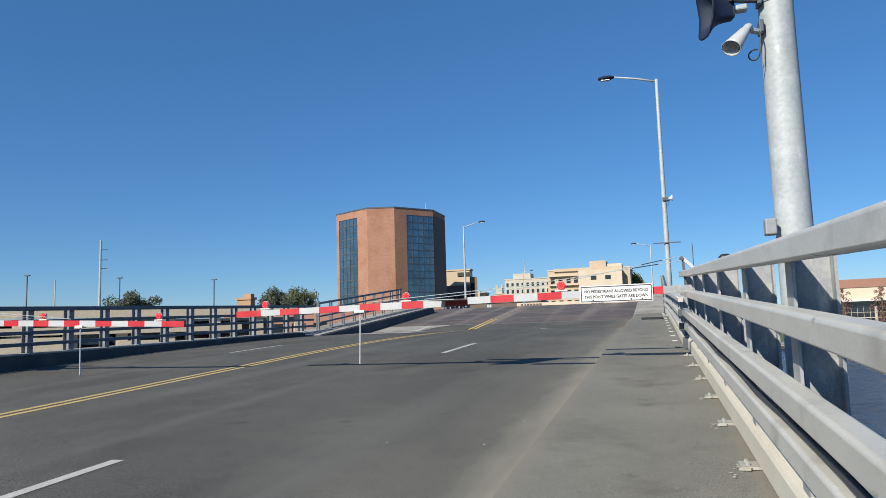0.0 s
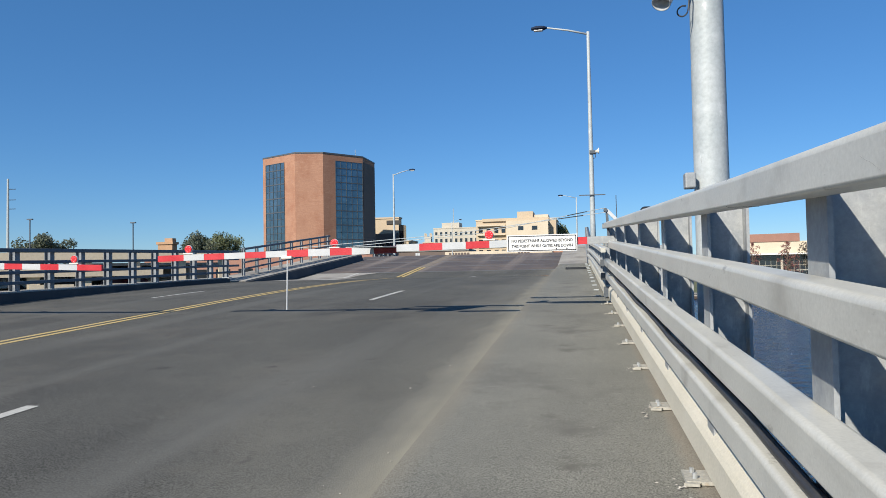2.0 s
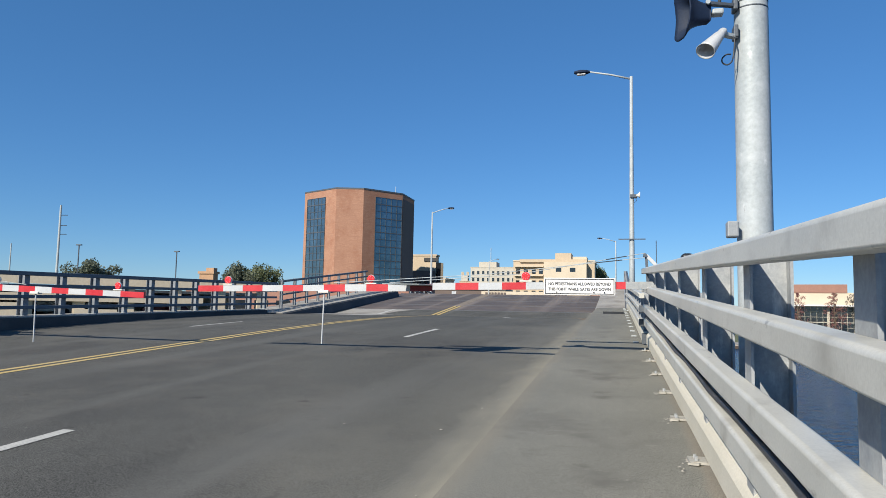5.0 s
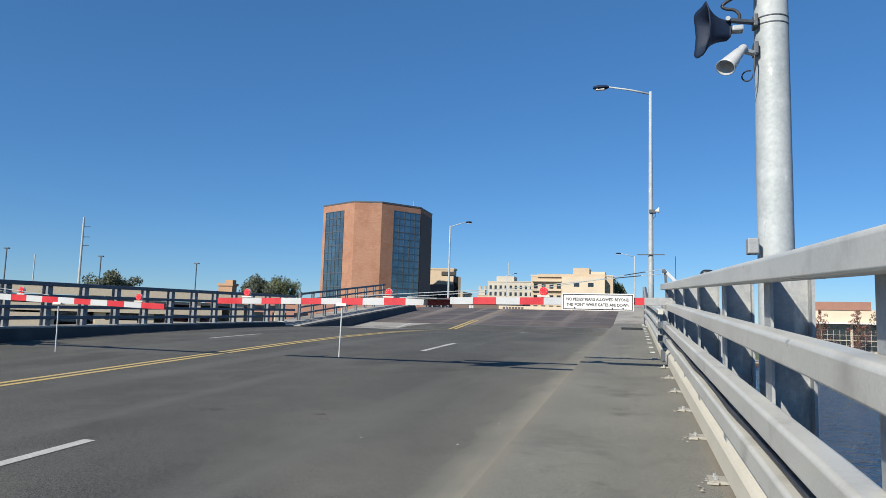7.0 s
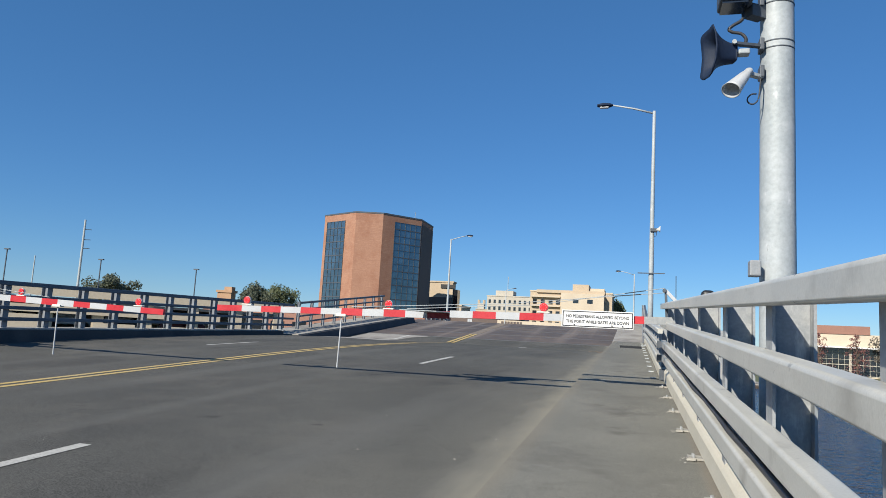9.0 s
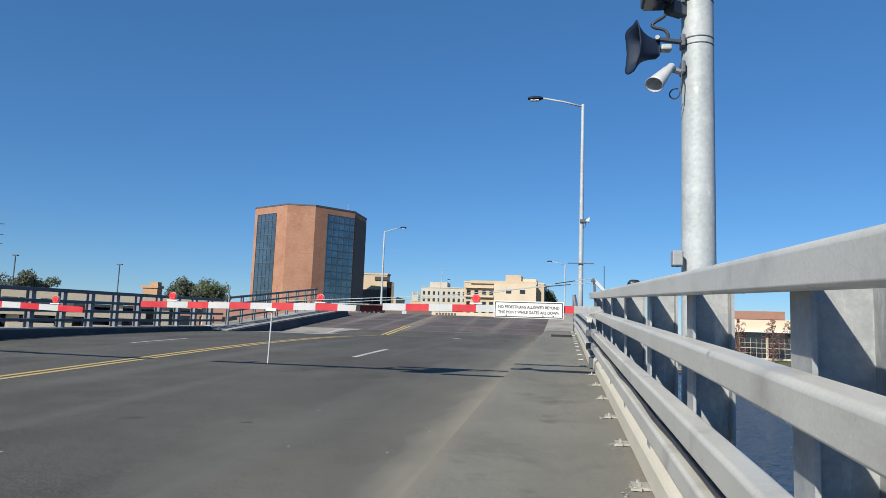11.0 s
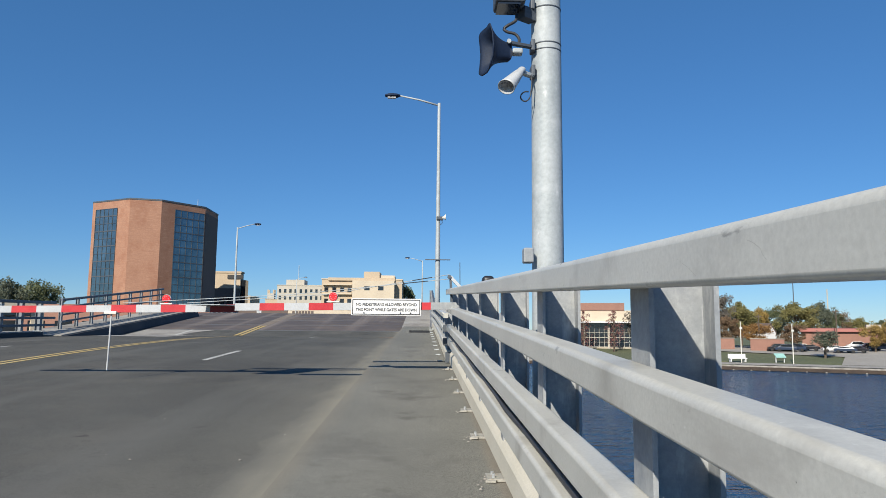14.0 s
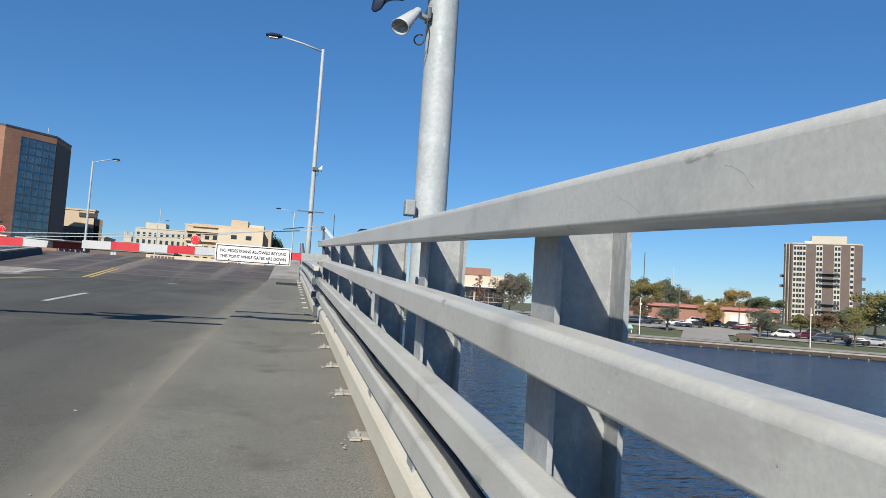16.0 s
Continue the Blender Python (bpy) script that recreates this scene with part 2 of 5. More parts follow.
GLASS = glass_dark("blue_window_glass", (0.115, 0.175, 0.21), 0.75)
GLASS_D = glass_dark("dark_window_glass", (0.015, 0.018, 0.022))


def leaves(name, a, b):
    """Leaf surface: varied per leaf, letting some of the sun through."""
    m = bpy.data.materials.new(name)
    m.use_nodes = True
    t = m.node_tree
    p = t.nodes["Principled BSDF"]
    g = t.nodes.new("ShaderNodeNewGeometry")
    x = t.nodes.new("ShaderNodeMix")
    x.data_type = "RGBA"
    x.inputs[6].default_value, x.inputs[7].default_value = (*a, 1), (*b, 1)
    t.links.new(g.outputs["Random Per Island"], x.inputs[0])
    t.links.new(x.outputs[2], p.inputs["Base Color"])
    p.inputs["Roughness"].default_value = 0.7
    p.inputs["Specular IOR Level"].default_value = 0.2
    tr, both = t.nodes.new("ShaderNodeBsdfTranslucent"), t.nodes.new("ShaderNodeMixShader")
    both.inputs[0].default_value = 0.35
    t.links.new(x.outputs[2], tr.inputs["Color"])
    t.links.new(p.outputs[0], both.inputs[1])
    t.links.new(tr.outputs[0], both.inputs[2])
    t.links.new(both.outputs[0], t.nodes["Material Output"].inputs["Surface"])
    return m


# Leaf colours are greyed so that distance haze is part of them.
L_GREEN = leaves("green_leaves", (0.1, 0.12, 0.062), (0.19, 0.21, 0.115))
L_TEAL = leaves("grey_green_leaves", (0.105, 0.122, 0.09), (0.185, 0.205, 0.15))
L_OLIVE = leaves("olive_leaves", (0.16, 0.155, 0.065), (0.31, 0.275, 0.11))
L_GOLD = leaves("golden_leaves", (0.28, 0.2, 0.075), (0.44, 0.31, 0.105))
L_ORANGE = leaves("orange_leaves", (0.24, 0.145, 0.065), (0.42, 0.24, 0.09))
L_RED = leaves("dark_red_leaves", (0.19, 0.085, 0.08), (0.31, 0.14, 0.125))
L_RUST = leaves("rust_brown_leaves", (0.17, 0.13, 0.085), (0.3, 0.19, 0.115))
L_BARE = leaves("sparse_grey_leaves", (0.14, 0.125, 0.105), (0.22, 0.19, 0.155))


def streaks(m, colour, lo, hi):
    """Pale worn streaks along the direction of travel."""
    t = m.node_tree
    p = t.nodes["Principled BSDF"]
    old = p.inputs["Base Color"].links[0].from_socket
    co, mp, nz = t.nodes.new("ShaderNodeTexCoord"), t.nodes.new("ShaderNodeMapping"), t.nodes.new("ShaderNodeTexNoise")
    mp.inputs["Scale"].default_value = (0.85, 0.035, 0.0)
    nz.inputs["Scale"].default_value, nz.inputs["Detail"].default_value = 1.0, 5
    t.links.new(co.outputs["Object"], mp.inputs[0])
    t.links.new(mp.outputs[0], nz.inputs["Vector"])
    r = t.nodes.new("ShaderNodeMapRange")
    r.inputs[1].default_value, r.inputs[2].default_value, r.inputs[4].default_value = lo, hi, 0.8
    t.links.new(nz.outputs["Fac"], r.inputs[0])
    x = t.nodes.new("ShaderNodeMix")
    x.data_type = "RGBA"
    x.inputs[7].default_value = (*colour, 1)
    t.links.new(r.outputs[0], x.inputs[0])
    t.links.new(old, x.inputs[6])
    t.links.new(x.outputs[2], p.inputs["Base Color"])


streaks(LEAF, (0.235, 0.195, 0.165), 0.53, 0.7)
streaks(ASPHALT, (0.135, 0.134, 0.124), 0.53, 0.75)


def water_mat():
    m = bpy.data.materials.new("river_water")
    m.use_nodes = True
    t = m.node_tree
    p = t.nodes["Principled BSDF"]
    p.inputs["Base Color"].default_value = (0.018, 0.068, 0.155, 1)
    p.inputs["Roughness"].default_value = 0.12
    p.inputs["IOR"].default_value = 1.33
    co = t.nodes.new("ShaderNodeTexCoord")
    last = None
    for sx, sy, dist in ((0.35, 0.9, 2.4), (1.6, 3.4, 0.6)):
        mp = t.nodes.new("ShaderNodeMapping")
        mp.inputs["Scale"].default_value = (sx, sy, 1)
        mp.inputs["Rotation"].default_value = (0, 0, 0.5)
        n = t.nodes.new("ShaderNodeTexNoise")
        n.inputs["Scale"].default_value, n.inputs["Detail"].default_value = 1.0, 4
        bn = t.nodes.new("ShaderNodeBump")
        bn.inputs["Strength"].default_value, bn.inputs["Distance"].default_value = 1.0, dist
        t.links.new(co.outputs["Object"], mp.inputs["Vector"])
        t.links.new(mp.outputs["Vector"], n.inputs["Vector"])
        t.links.new(n.outputs["Fac"], bn.inputs["Height"])
        if last:
            t.links.new(last.outputs["Normal"], bn.inputs["Normal"])
        last = bn
    t.links.new(last.outputs["Normal"], p.inputs["Normal"])
    return m


WATER = water_mat()


# ---- mesh tools ----
def box(bm, x0, x1, y0, y1, z0, z1):
    v = [bm.verts.new(c) for c in ((x0, y0, z0), (x1, y0, z0), (x1, y1, z0), (x0, y1, z0), (x0, y0, z1), (x1, y0, z1), (x1, y1, z1), (x0, y1, z1))]
    for f in ((3, 2, 1, 0), (4, 5, 6, 7), (0, 1, 5, 4), (1, 2, 6, 5), (2, 3, 7, 6), (3, 0, 4, 7)):
        bm.faces.new([v[i] for i in f])
    return bm


def rbox(x0, x1, y0, y1, z0, z1, r=0.01, seg=2):
    bm = box(bmesh.new(), x0, x1, y0, y1, z0, z1)
    bmesh.ops.bevel(bm, geom=bm.edges[:], offset=r, segments=seg, affect="EDGES", profile=0.5)
    return bm


def loft(bm, rings, cap=True, closed=True):
    rows = [[bm.verts.new(p) for p in ring] for ring in rings]
    n = len(rows[0])
    for r0, r1 in zip(rows, rows[1:]):
        for i in range(n if closed else n - 1):
            bm.faces.new((r0[i], r0[(i + 1) % n], r1[(i + 1) % n], r1[i]))
    if cap:
        bm.faces.new(rows[0][::-1])
        bm.faces.new(rows[-1])
    bmesh.ops.recalc_face_normals(bm, faces=bm.faces[:])
    return bm


def frame_of(d):
    d = Vector(d).normalized()
    u = d.cross(Vector((0, 0, 1)) if abs(d.z) < 0.95 else Vector((1, 0, 0))).normalized()
    return u, u.cross(d)


def tube(bm, pts, r, n=8, r_end=None):
    pts = [Vector(p) for p in pts]
    rings = []
    for i, p in enumerate(pts):
        d = pts[min(i + 1, len(pts) - 1)] - pts[max(i - 1, 0)]
        u, w = frame_of(d)
        k = i / max(1, len(pts) - 1)
        rr = r if r_end is None else r + (r_end - r) * k
        rings.append([p + u * rr * math.cos(6.2832 * j / n) + w * rr * math.sin(6.2832 * j / n) for j in range(n)])
    return loft(bm, rings)


def beam(bm, p, q, w, h):
    p, q = Vector(p), Vector(q)
    u, v = frame_of(q - p)
    return loft(bm, [[c + u * a * w / 2 + v * b * h / 2 for a, b in ((-1, -1), (1, -1), (1, 1), (-1, 1))] for c in (p, q)])


def prism(bm, plan, z0, z1):
    return loft(bm, [[(x, y, z) for x, y in plan] for z in (z0, z1)])


def part(name, bm, material, parent=None, label="", smooth=False):
    me = bpy.data.meshes.new(name)
    bm.to_mesh(me)
    bm.free()
    me.materials.append(material)
    if smooth:
        for poly in me.polygons:
            poly.use_smooth = True
    ob = new(name, me)
    if parent:
        ob.parent = parent
        ob.matrix_parent_inverse = Matrix.Translation(-parent.location) if parent.type == "EMPTY" else Matrix()
    if label:
        ob["label"] = label
    return ob


def thing(name, loc, label, category, group="", kind=""):
    ob = new(name)
    ob.location = loc
    return tagged(ob, label, category, group, kind)


def structure(name, bm, material, label, category):
    return tagged(part(name, bm, material), label, category, kind="structure")


def words(text, size, material, parent, m, wide, name="lettering"):
    cu = bpy.data.curves.new(name, "FONT")
    cu.body, cu.size, cu.align_x, cu.align_y, cu.extrude, cu.resolution_u = text, size, "CENTER", "CENTER", 0.002, 3
    cu.offset = 0.0009
    tmp = bpy.data.objects.new(name, cu)
    me = bpy.data.meshes.new_from_object(tmp)
    bpy.data.objects.remove(tmp)
    me.materials.clear()
    me.materials.append(material)
    me.transform(m @ Matrix.Diagonal((wide / (max(v.co.x for v in me.vertices) - min(v.co.x for v in me.vertices)), 1, 1, 1)))
    ob = new(name, me)
    ob.parent = parent
    if parent.type == "EMPTY":
        ob.matrix_parent_inverse = Matrix.Translation(-parent.location)
    return ob

# ---- the bridge: approach span ----
X_CURB, X_RAIL, X_LEFT, Y_JOINT = -1.0, 0.495, -14.4, 32.0


def crown(y):
    """Height of the walkway along the bridge: a climb that eases off a little towards the joint."""
    return 0.053 * y - (0.0004 * (y - 14) ** 2 if y > 14 else 0)


def road_z(y):
    """Height of the roadway, which levels out before the joint."""
    return 0.053 * y - 0.17 - (0.0014 * (y - 14) ** 2 if y > 14 else 0)


def left_z(y):
    return 0.86 + 0.024 * (y - 13.6)


def strip(bm, x0, x1, ys, zf, lift=0.0, thick=None):
    """A sheet or slab along the bridge that follows the profile."""
    if thick is None:
        rows = [(bm.verts.new((x0, y, zf(y) + lift)), bm.verts.new((x1, y, zf(y) + lift))) for y in ys]
        for a, b in zip(rows, rows[1:]):
            bm.faces.new((a[0], a[1], b[1], b[0]))
        return bm
    return loft(bm, [[(x0, y, zf(y) - thick), (x1, y, zf(y) - thick), (x1, y, zf(y) + lift), (x0, y, zf(y) + lift)] for y in ys])


def steps(y0, y1, d=1.0):
    n = max(1, round((y1 - y0) / d))
    return [y0 + (y1 - y0) * i / n for i in range(n + 1)]


YS = steps(-40, Y_JOINT - 0.03)
structure("road", strip(bmesh.new(), X_LEFT - 0.1, X_CURB + 0.02, YS, road_z, thick=1.1), ASPHALT, "weathered grey asphalt roadway of the bridge approach", "road")
structure("pavement", strip(bmesh.new(), X_CURB, 1.0, YS, crown, thick=1.3), WALK, "worn grey concrete sidewalk along the bridge railing", "pavement")
structure("kerb_left", strip(bmesh.new(), X_LEFT - 1.2, X_LEFT, steps(-40, 27.2), left_z, thick=1.6), KERB_SHADE, "weathered concrete kerb under the far railing, shade painted dark", "kerb")
structure("kerb_coping", loft(bmesh.new(), [[(X_LEFT - 1.2, y, left_z(y) + 0.004), (X_LEFT - 0.05, y, left_z(y) + 0.004), (X_LEFT - 0.05, y, left_z(y) + 0.03), (X_LEFT - 1.2, y, left_z(y) + 0.03)] for y in steps(-40, 27.15, 3)]), CONC, "pale weathered concrete top of the kerb", "kerb")

def painted(name, x0, x1, y0, y1, material, label, shear=0.0):
    bm = bmesh.new()
    ys = steps(y0, y1, 0.8)
    rows = [(bm.verts.new((x0 + shear * (y - y0), y, road_z(y) + 0.005)), bm.verts.new((x1 + shear * (y - y0), y, road_z(y) + 0.005))) for y in ys]
    for a, b in zip(rows, rows[1:]):
        bm.faces.new((a[0], a[1], b[1], b[0]))
    return tagged(part(name, bm, material), label, "road marking", kind="structure")


painted("centre_line", -8.63, -8.51, -30, 27.5, YELLOW, "worn double yellow centre line")
painted("centre_line", -8.39, -8.27, -30, 31.2, YELLOW, "worn double yellow centre line")
for y0, y1 in ((-9, -6), (2.4, 5.4), (15.5, 18.4), (29.3, 31.3)):
    painted("lane_dash", -4.8, -4.67, y0, y1, WHITE_LINE, "short white dashed lane marking")
for y0, y1 in ((4, 7), (16.9, 19.6)):
    painted("lane_dash", -11.25, -11.13, y0, y1, WHITE_LINE, "short white dashed lane marking")
# patched concrete and arrow mark just before the joint
bm = bmesh.new()
strip(bm, -13.2, -10.2, steps(28.2, 31.8), road_z, 0.008)
structure("concrete_patch", bm, CONC, "pale concrete patch in the asphalt by the joint", "patch")
bm = bmesh.new()
box(bm, X_LEFT, 0.3, Y_JOINT - 0.05, Y_JOINT + 0.05, road_z(32) - 0.3, road_z(32) - 0.02)
structure("bridge_joint", bm, DARK_STEEL, "dark steel joint between approach span and moving span", "joint")
# Black slab making the dark bar across the walkway.
bm = bmesh.new()
box(bm, -0.6, 0.1, 25.2, 26.8, crown(26) - 0.1, crown(26.8) + 0.01)
structure("walkway_slab", bm, BLACK, "black slab across the sidewalk", "plate")
# rust run-off beside the joint
RUST = surf("rust_runoff", (0.26, 0.15, 0.08), (0.34, 0.22, 0.13), 2, 0.9, fine=30, mix=0.4)
for x, y0, y1, w, sh in ((-1.13, 27.5, 31.6, 0.05, 0.01), (-1.3, 28.6, 31.4, 0.04, 0.05), (-1.52, 29.0, 31.6, 0.06, 0.03), (-1.75, 30.0, 31.7, 0.05, 0.08), (-1.95, 29.4, 31.0, 0.03, 0.04)):
    painted("rust_streak", x - w, x + w, y0, y1, RUST, "thin orange rust streak on the asphalt by the joint", sh)
# litter: crumbs of stone on the road
bm = bmesh.new()
random.seed(9)
for i in range(100):
    x, y = (X_CURB - abs(random.gauss(0, 0.28)) - 0.02, random.uniform(1.5, 16)) if i < 80 else (random.uniform(-8, -1.2), random.uniform(2, 14))
    s = random.uniform(0.003, 0.009) if i % 7 else 0.014
    z = road_z(y) + 0.004
    v = [bm.verts.new((x + s * math.cos(a) * random.uniform(0.6, 1.4), y + s * math.sin(a) * 1.2, z)) for a in (0, 1.6, 3.1, 4.7)]
    top = bm.verts.new((x, y, z + s * 0.7))
    for a, b in zip(v, v[1:] + v[:1]):
        bm.faces.new((a, b, top))
tagged(part("gravel_crumbs", bm, CONC), "pale crumbs of stone and litter on the roadway", "gravel", kind="stuff")


# ---- right-hand railing ----
def section(x0, x1, z0, z1, r=0.02, low=0.009):
    """Rounded rectangular outline, its upper corners softer than the lower ones."""
    out = []
    for cx, cz, a0, q in ((x1 - r, z1 - r, 0, r), (x0 + r, z1 - r, 90, r), (x0 + low, z0 + low, 180, low), (x1 - low, z0 + low, 270, low)):
        for k in range(4):
            a = radians(a0 + 30 * k)
            out.append((cx + q * math.cos(a), cz + q * math.sin(a)))
    return out


def sweep(sec, ys, zf, dx=0.0, xf=None):
    return loft(bmesh.new(), [[(x + dx + (xf(y) if xf else 0), y, z + zf(y)) for x, z in sec] for y in ys])


def rail_x(y):
    """The railing closes in a little on the roadway."""
    return 0.497 - 0.0125 * max(0, y - 2.5)


def far_x(y):
    return 0.33 - 0.008 * (y - 13)


def flat_section(name, bm, material, parent, label="", round_edges=True):
    """Swept bar: its faces flat, its rounded edges smooth."""
    ob = part(name, bm, material, parent, label)
    for poly in ob.data.polygons:
        v = [ob.data.vertices[i].co for i in poly.vertices]
        poly.use_smooth = round_edges and len(v) == 4 and min((v[i] - v[i - 1]).length for i in range(4)) < 0.02
    return ob


def bend(pts, n=5):
    """A smooth line through the given points."""
    p = [Vector(q) for q in pts]
    p = [2 * p[0] - p[1]] + p + [2 * p[-1] - p[-2]]
    out = []
    for i in range(1, len(p) - 2):
        for k in range(n):
            t = k / n
            out.append(0.5 * (2 * p[i] + (p[i + 1] - p[i - 1]) * t + (2 * p[i - 1] - 5 * p[i] + 4 * p[i + 1] - p[i + 2]) * t * t + (3 * p[i] - p[i - 1] - 3 * p[i + 1] + p[i + 2]) * t ** 3))
    return out + [p[-2]]


def ibeam(x0, x1, y, hw, z0, z1, t=0.014):
    """Upright I-section with its flanges facing across the bridge."""
    w = t * 0.45
    return prism(bmesh.new(), [(x0, y - hw), (x0 + t, y - hw), (x0 + t, y - w), (x1 - t, y - w), (x1 - t, y - hw), (x1, y - hw), (x1, y + hw), (x1 - t, y + hw), (x1 - t, y + w), (x0 + t, y + w), (x0 + t, y + hw), (x0, y + hw)], z0, z1)


railing = thing("bridge_railing", (0.55, 6, crown(6)), "grey painted steel tube railing along the sidewalk", "railing")
YR = steps(-6, 13.2, 1.2)
for z0, z1, dx, wide in ((1.2785, 1.379, 0, 0.115), (0.97, 1.075, 0, 0.115), (0.615, 0.73, 0.015, 0.105), (0.375, 0.49, 0.03, 0.105)):
    flat_section("rail_tube", sweep(section(dx, dx + wide, z0, z1), YR, crown, 0, rail_x), RAIL, railing)
flat_section("base_rail", sweep([(0.08, 0.03), (0.08, 0.18), (0.095, 0.205), (0.2, 0.325), (0.22, 0.325), (0.22, 0.03)], YR, crown, 0, rail_x), RAIL_BASE, railing, "yellowed base rail with rust streaks", False)
part("conduit", tube(bmesh.new(), [(rail_x(y) + 0.13 + 0.006 * math.sin(y * 3), y, crown(y) + 0.545) for y in steps(-6, 13.2, 0.4)], 0.03), CABLE, railing, "black cable conduit", True)
part("conduit", tube(bmesh.new(), [(rail_x(y) + 0.085 + 0.008 * math.sin(y * 2.3), y, crown(y) + 0.513 + 0.004 * math.sin(y * 5)) for y in steps(-6, 13.2, 0.4)], 0.019), CABLE, railing, "black cable conduit", True)
POSTS = (-3.6, -1.75, 0.1, 2.0, 3.65, 5.3, 7.2, 9.1, 11.0, 12.9)
for y in POSTS:
    z, x = crown(y), rail_x(y) + 0.108
    pst = part("post", ibeam(x, x + 0.19, y, 0.085, z - 0.25, z + 1.335), POST, railing)
    bm = bmesh.new()
    for zz in (1.32, 1.02, 0.67, 0.43):
        tube(bm, [(x + 0.014, y - 0.05, z + zz), (x + 0.032, y - 0.05, z + zz)], 0.014, 6)
        tube(bm, [(x + 0.014, y + 0.05, z + zz), (x + 0.032, y + 0.05, z + zz)], 0.014, 6)
    tagged(part("bolts", bm, GALV, pst), kind="stuff")
for i in range(10):
    y = 0.72 + 1.443 * i
    z, x = crown(y), rail_x(y) - 0.035
    if y > 13:
        continue
    bm = loft(bmesh.new(), [[(x + a, y + b, z + c) for a, b in ((0.005, -0.1), (0.135, -0.1), (0.135, 0.1), (0.005, 0.1))] for c in (0, 0.018)])
    plate = part("anchor_plate", bm, PLATE, railing)
    part("plate_lip", loft(bmesh.new(), [[(x + a, y + b, z + c) for a, b in ((-0.01, -0.125), (0.06, -0.13), (0.07, -0.103), (0.0, -0.1))] for c in (0, 0.014)]), PLATE, plate)
    rg = random.Random(i)
    bm = bmesh.new()
    for _ in range(9):
        gx, gy_, gs = x - abs(rg.gauss(0, 0.035)), y + rg.gauss(-0.05, 0.14), rg.uniform(0.004, 0.014)
        v = [bm.verts.new((gx + gs * math.cos(a) * rg.uniform(0.7, 1.5), gy_ + gs * math.sin(a), z)) for a in (0, 1.3, 2.6, 3.9, 5.2)]
        tip = bm.verts.new((gx, gy_, z + gs * 0.6))
        for a, b in zip(v, v[1:] + v[:1]):
            bm.faces.new((a, b, tip))
    tagged(part("grout_crumbs", bm, CONC, plate, "crumbled pale grout"), kind="stuff")
    part("anchor_bolt", tube(bmesh.new(), [(x + 0.05, y - 0.05, z + 0.018), (x + 0.05, y - 0.05, z + 0.045)], 0.012, 6), POST, plate)
    part("anchor_bolt", tube(bmesh.new(), [(x + 0.05, y + 0.055, z + 0.018), (x + 0.05, y + 0.055, z + 0.04)], 0.012, 6), POST, plate)

SCRATCHES = (((1.088, 1.342), (1.07, 1.337), (1.056, 1.331), (1.045, 1.325), (1.041, 1.318), (1.029, 1.309)), ((1.386, 1.328), (1.36, 1.318), (1.336, 1.311), (1.296, 1.293)))
part("splice", sweep(section(-0.0008, 0.1158, 1.2777, 1.3798), (2.598, 2.602), crown, 0, rail_x), DARK_STEEL, railing, "thin dark splice joint in the top rail")
SCRATCH_GREY = surf("bared_primer", (0.24, 0.235, 0.22), (0.36, 0.355, 0.33), 40, 0.7, fine=200, mix=0.3)
for line in SCRATCHES:
    part("scratch", tube(bmesh.new(), bend([(rail_x(y) + 0.0005, y, crown(y) + z) for y, z in line]), 0.0007, 5), SCRATCH_GREY, railing, "thin grey scratch in the paint")

far_rail = thing("bridge_railing", (0.3, 22, crown(22)), "blue-grey steel railing further up the sidewalk", "railing")
YF = steps(13.35, 31.5, 1.5)
for z0, z1 in ((0.84, 0.93), (0.58, 0.67), (0.33, 0.43)):
    flat_section("rail_tube", sweep(section(0, 0.09, z0, z1), YF, crown, 0, far_x), RAIL, far_rail)
flat_section("base_rail", sweep([(0.06, 0.03), (0.06, 0.15), (0.08, 0.2), (0.17, 0.2), (0.17, 0.03)], YF, crown, 0, far_x), RAIL_BASE, far_rail, "", False)
for y in steps(14.0, 31, 1.6):
    z, x = crown(y), far_x(y) + 0.091
    part("post", ibeam(x, x + 0.16, y, 0.07, z - 0.1, z + 0.91), POST, far_rail)
for y in steps(13.8, 31, 1.44):
    x = far_x(y) - 0.1
    part("anchor_plate", box(bmesh.new(), x, x + 0.1, y - 0.06, y + 0.06, crown(y), crown(y) + 0.02), GALV, far_rail)
part("end_cap", box(bmesh.new(), far_x(13.3) + 0.04, far_x(13.3) + 0.18, 13.325, 13.346, crown(13.3) + 0.02, crown(13.3) + 0.215), DARK_STEEL, far_rail, "dark end cap of the base rail")
for z0 in (0.62, 0.38):
    part("splice_bracket", box(bmesh.new(), far_x(13.3) - 0.01, far_x(13.3) + 0.14, 13.1, 13.4, crown(13.3) + z0 - 0.03, crown(13.3) + z0 + 0.09), DARK_STEEL, far_rail, "dark splice bracket joining the rails")


# ---- tall pole with loudspeakers behind the railing ----
pole = thing("speaker_pole", (1.0, 5.85, -2.0), "tall galvanised steel pole carrying loudspeakers", "pole")
part("shaft", tube(bmesh.new(), [(1.012, 5.85, -2.0 + 10.5 * k / 6) for k in range(7)], 0.141, 32, 0.114), GALV, pole, smooth=True)
for z in (3.645, 3.7, 4.02):
    part("band", tube(bmesh.new(), [(1.012, 5.85, z), (1.012, 5.85, z + 0.011)], 0.1285, 32), DARK_STEEL, pole, "dark steel strap", True)
for z in (3.625, 3.4, 3.99):
    part("clamp_plate", rbox(0.865, 0.9, 5.72, 5.84, z, z + 0.1, 0.008), DARK_STEEL, pole, "dark bolted clamp plate")
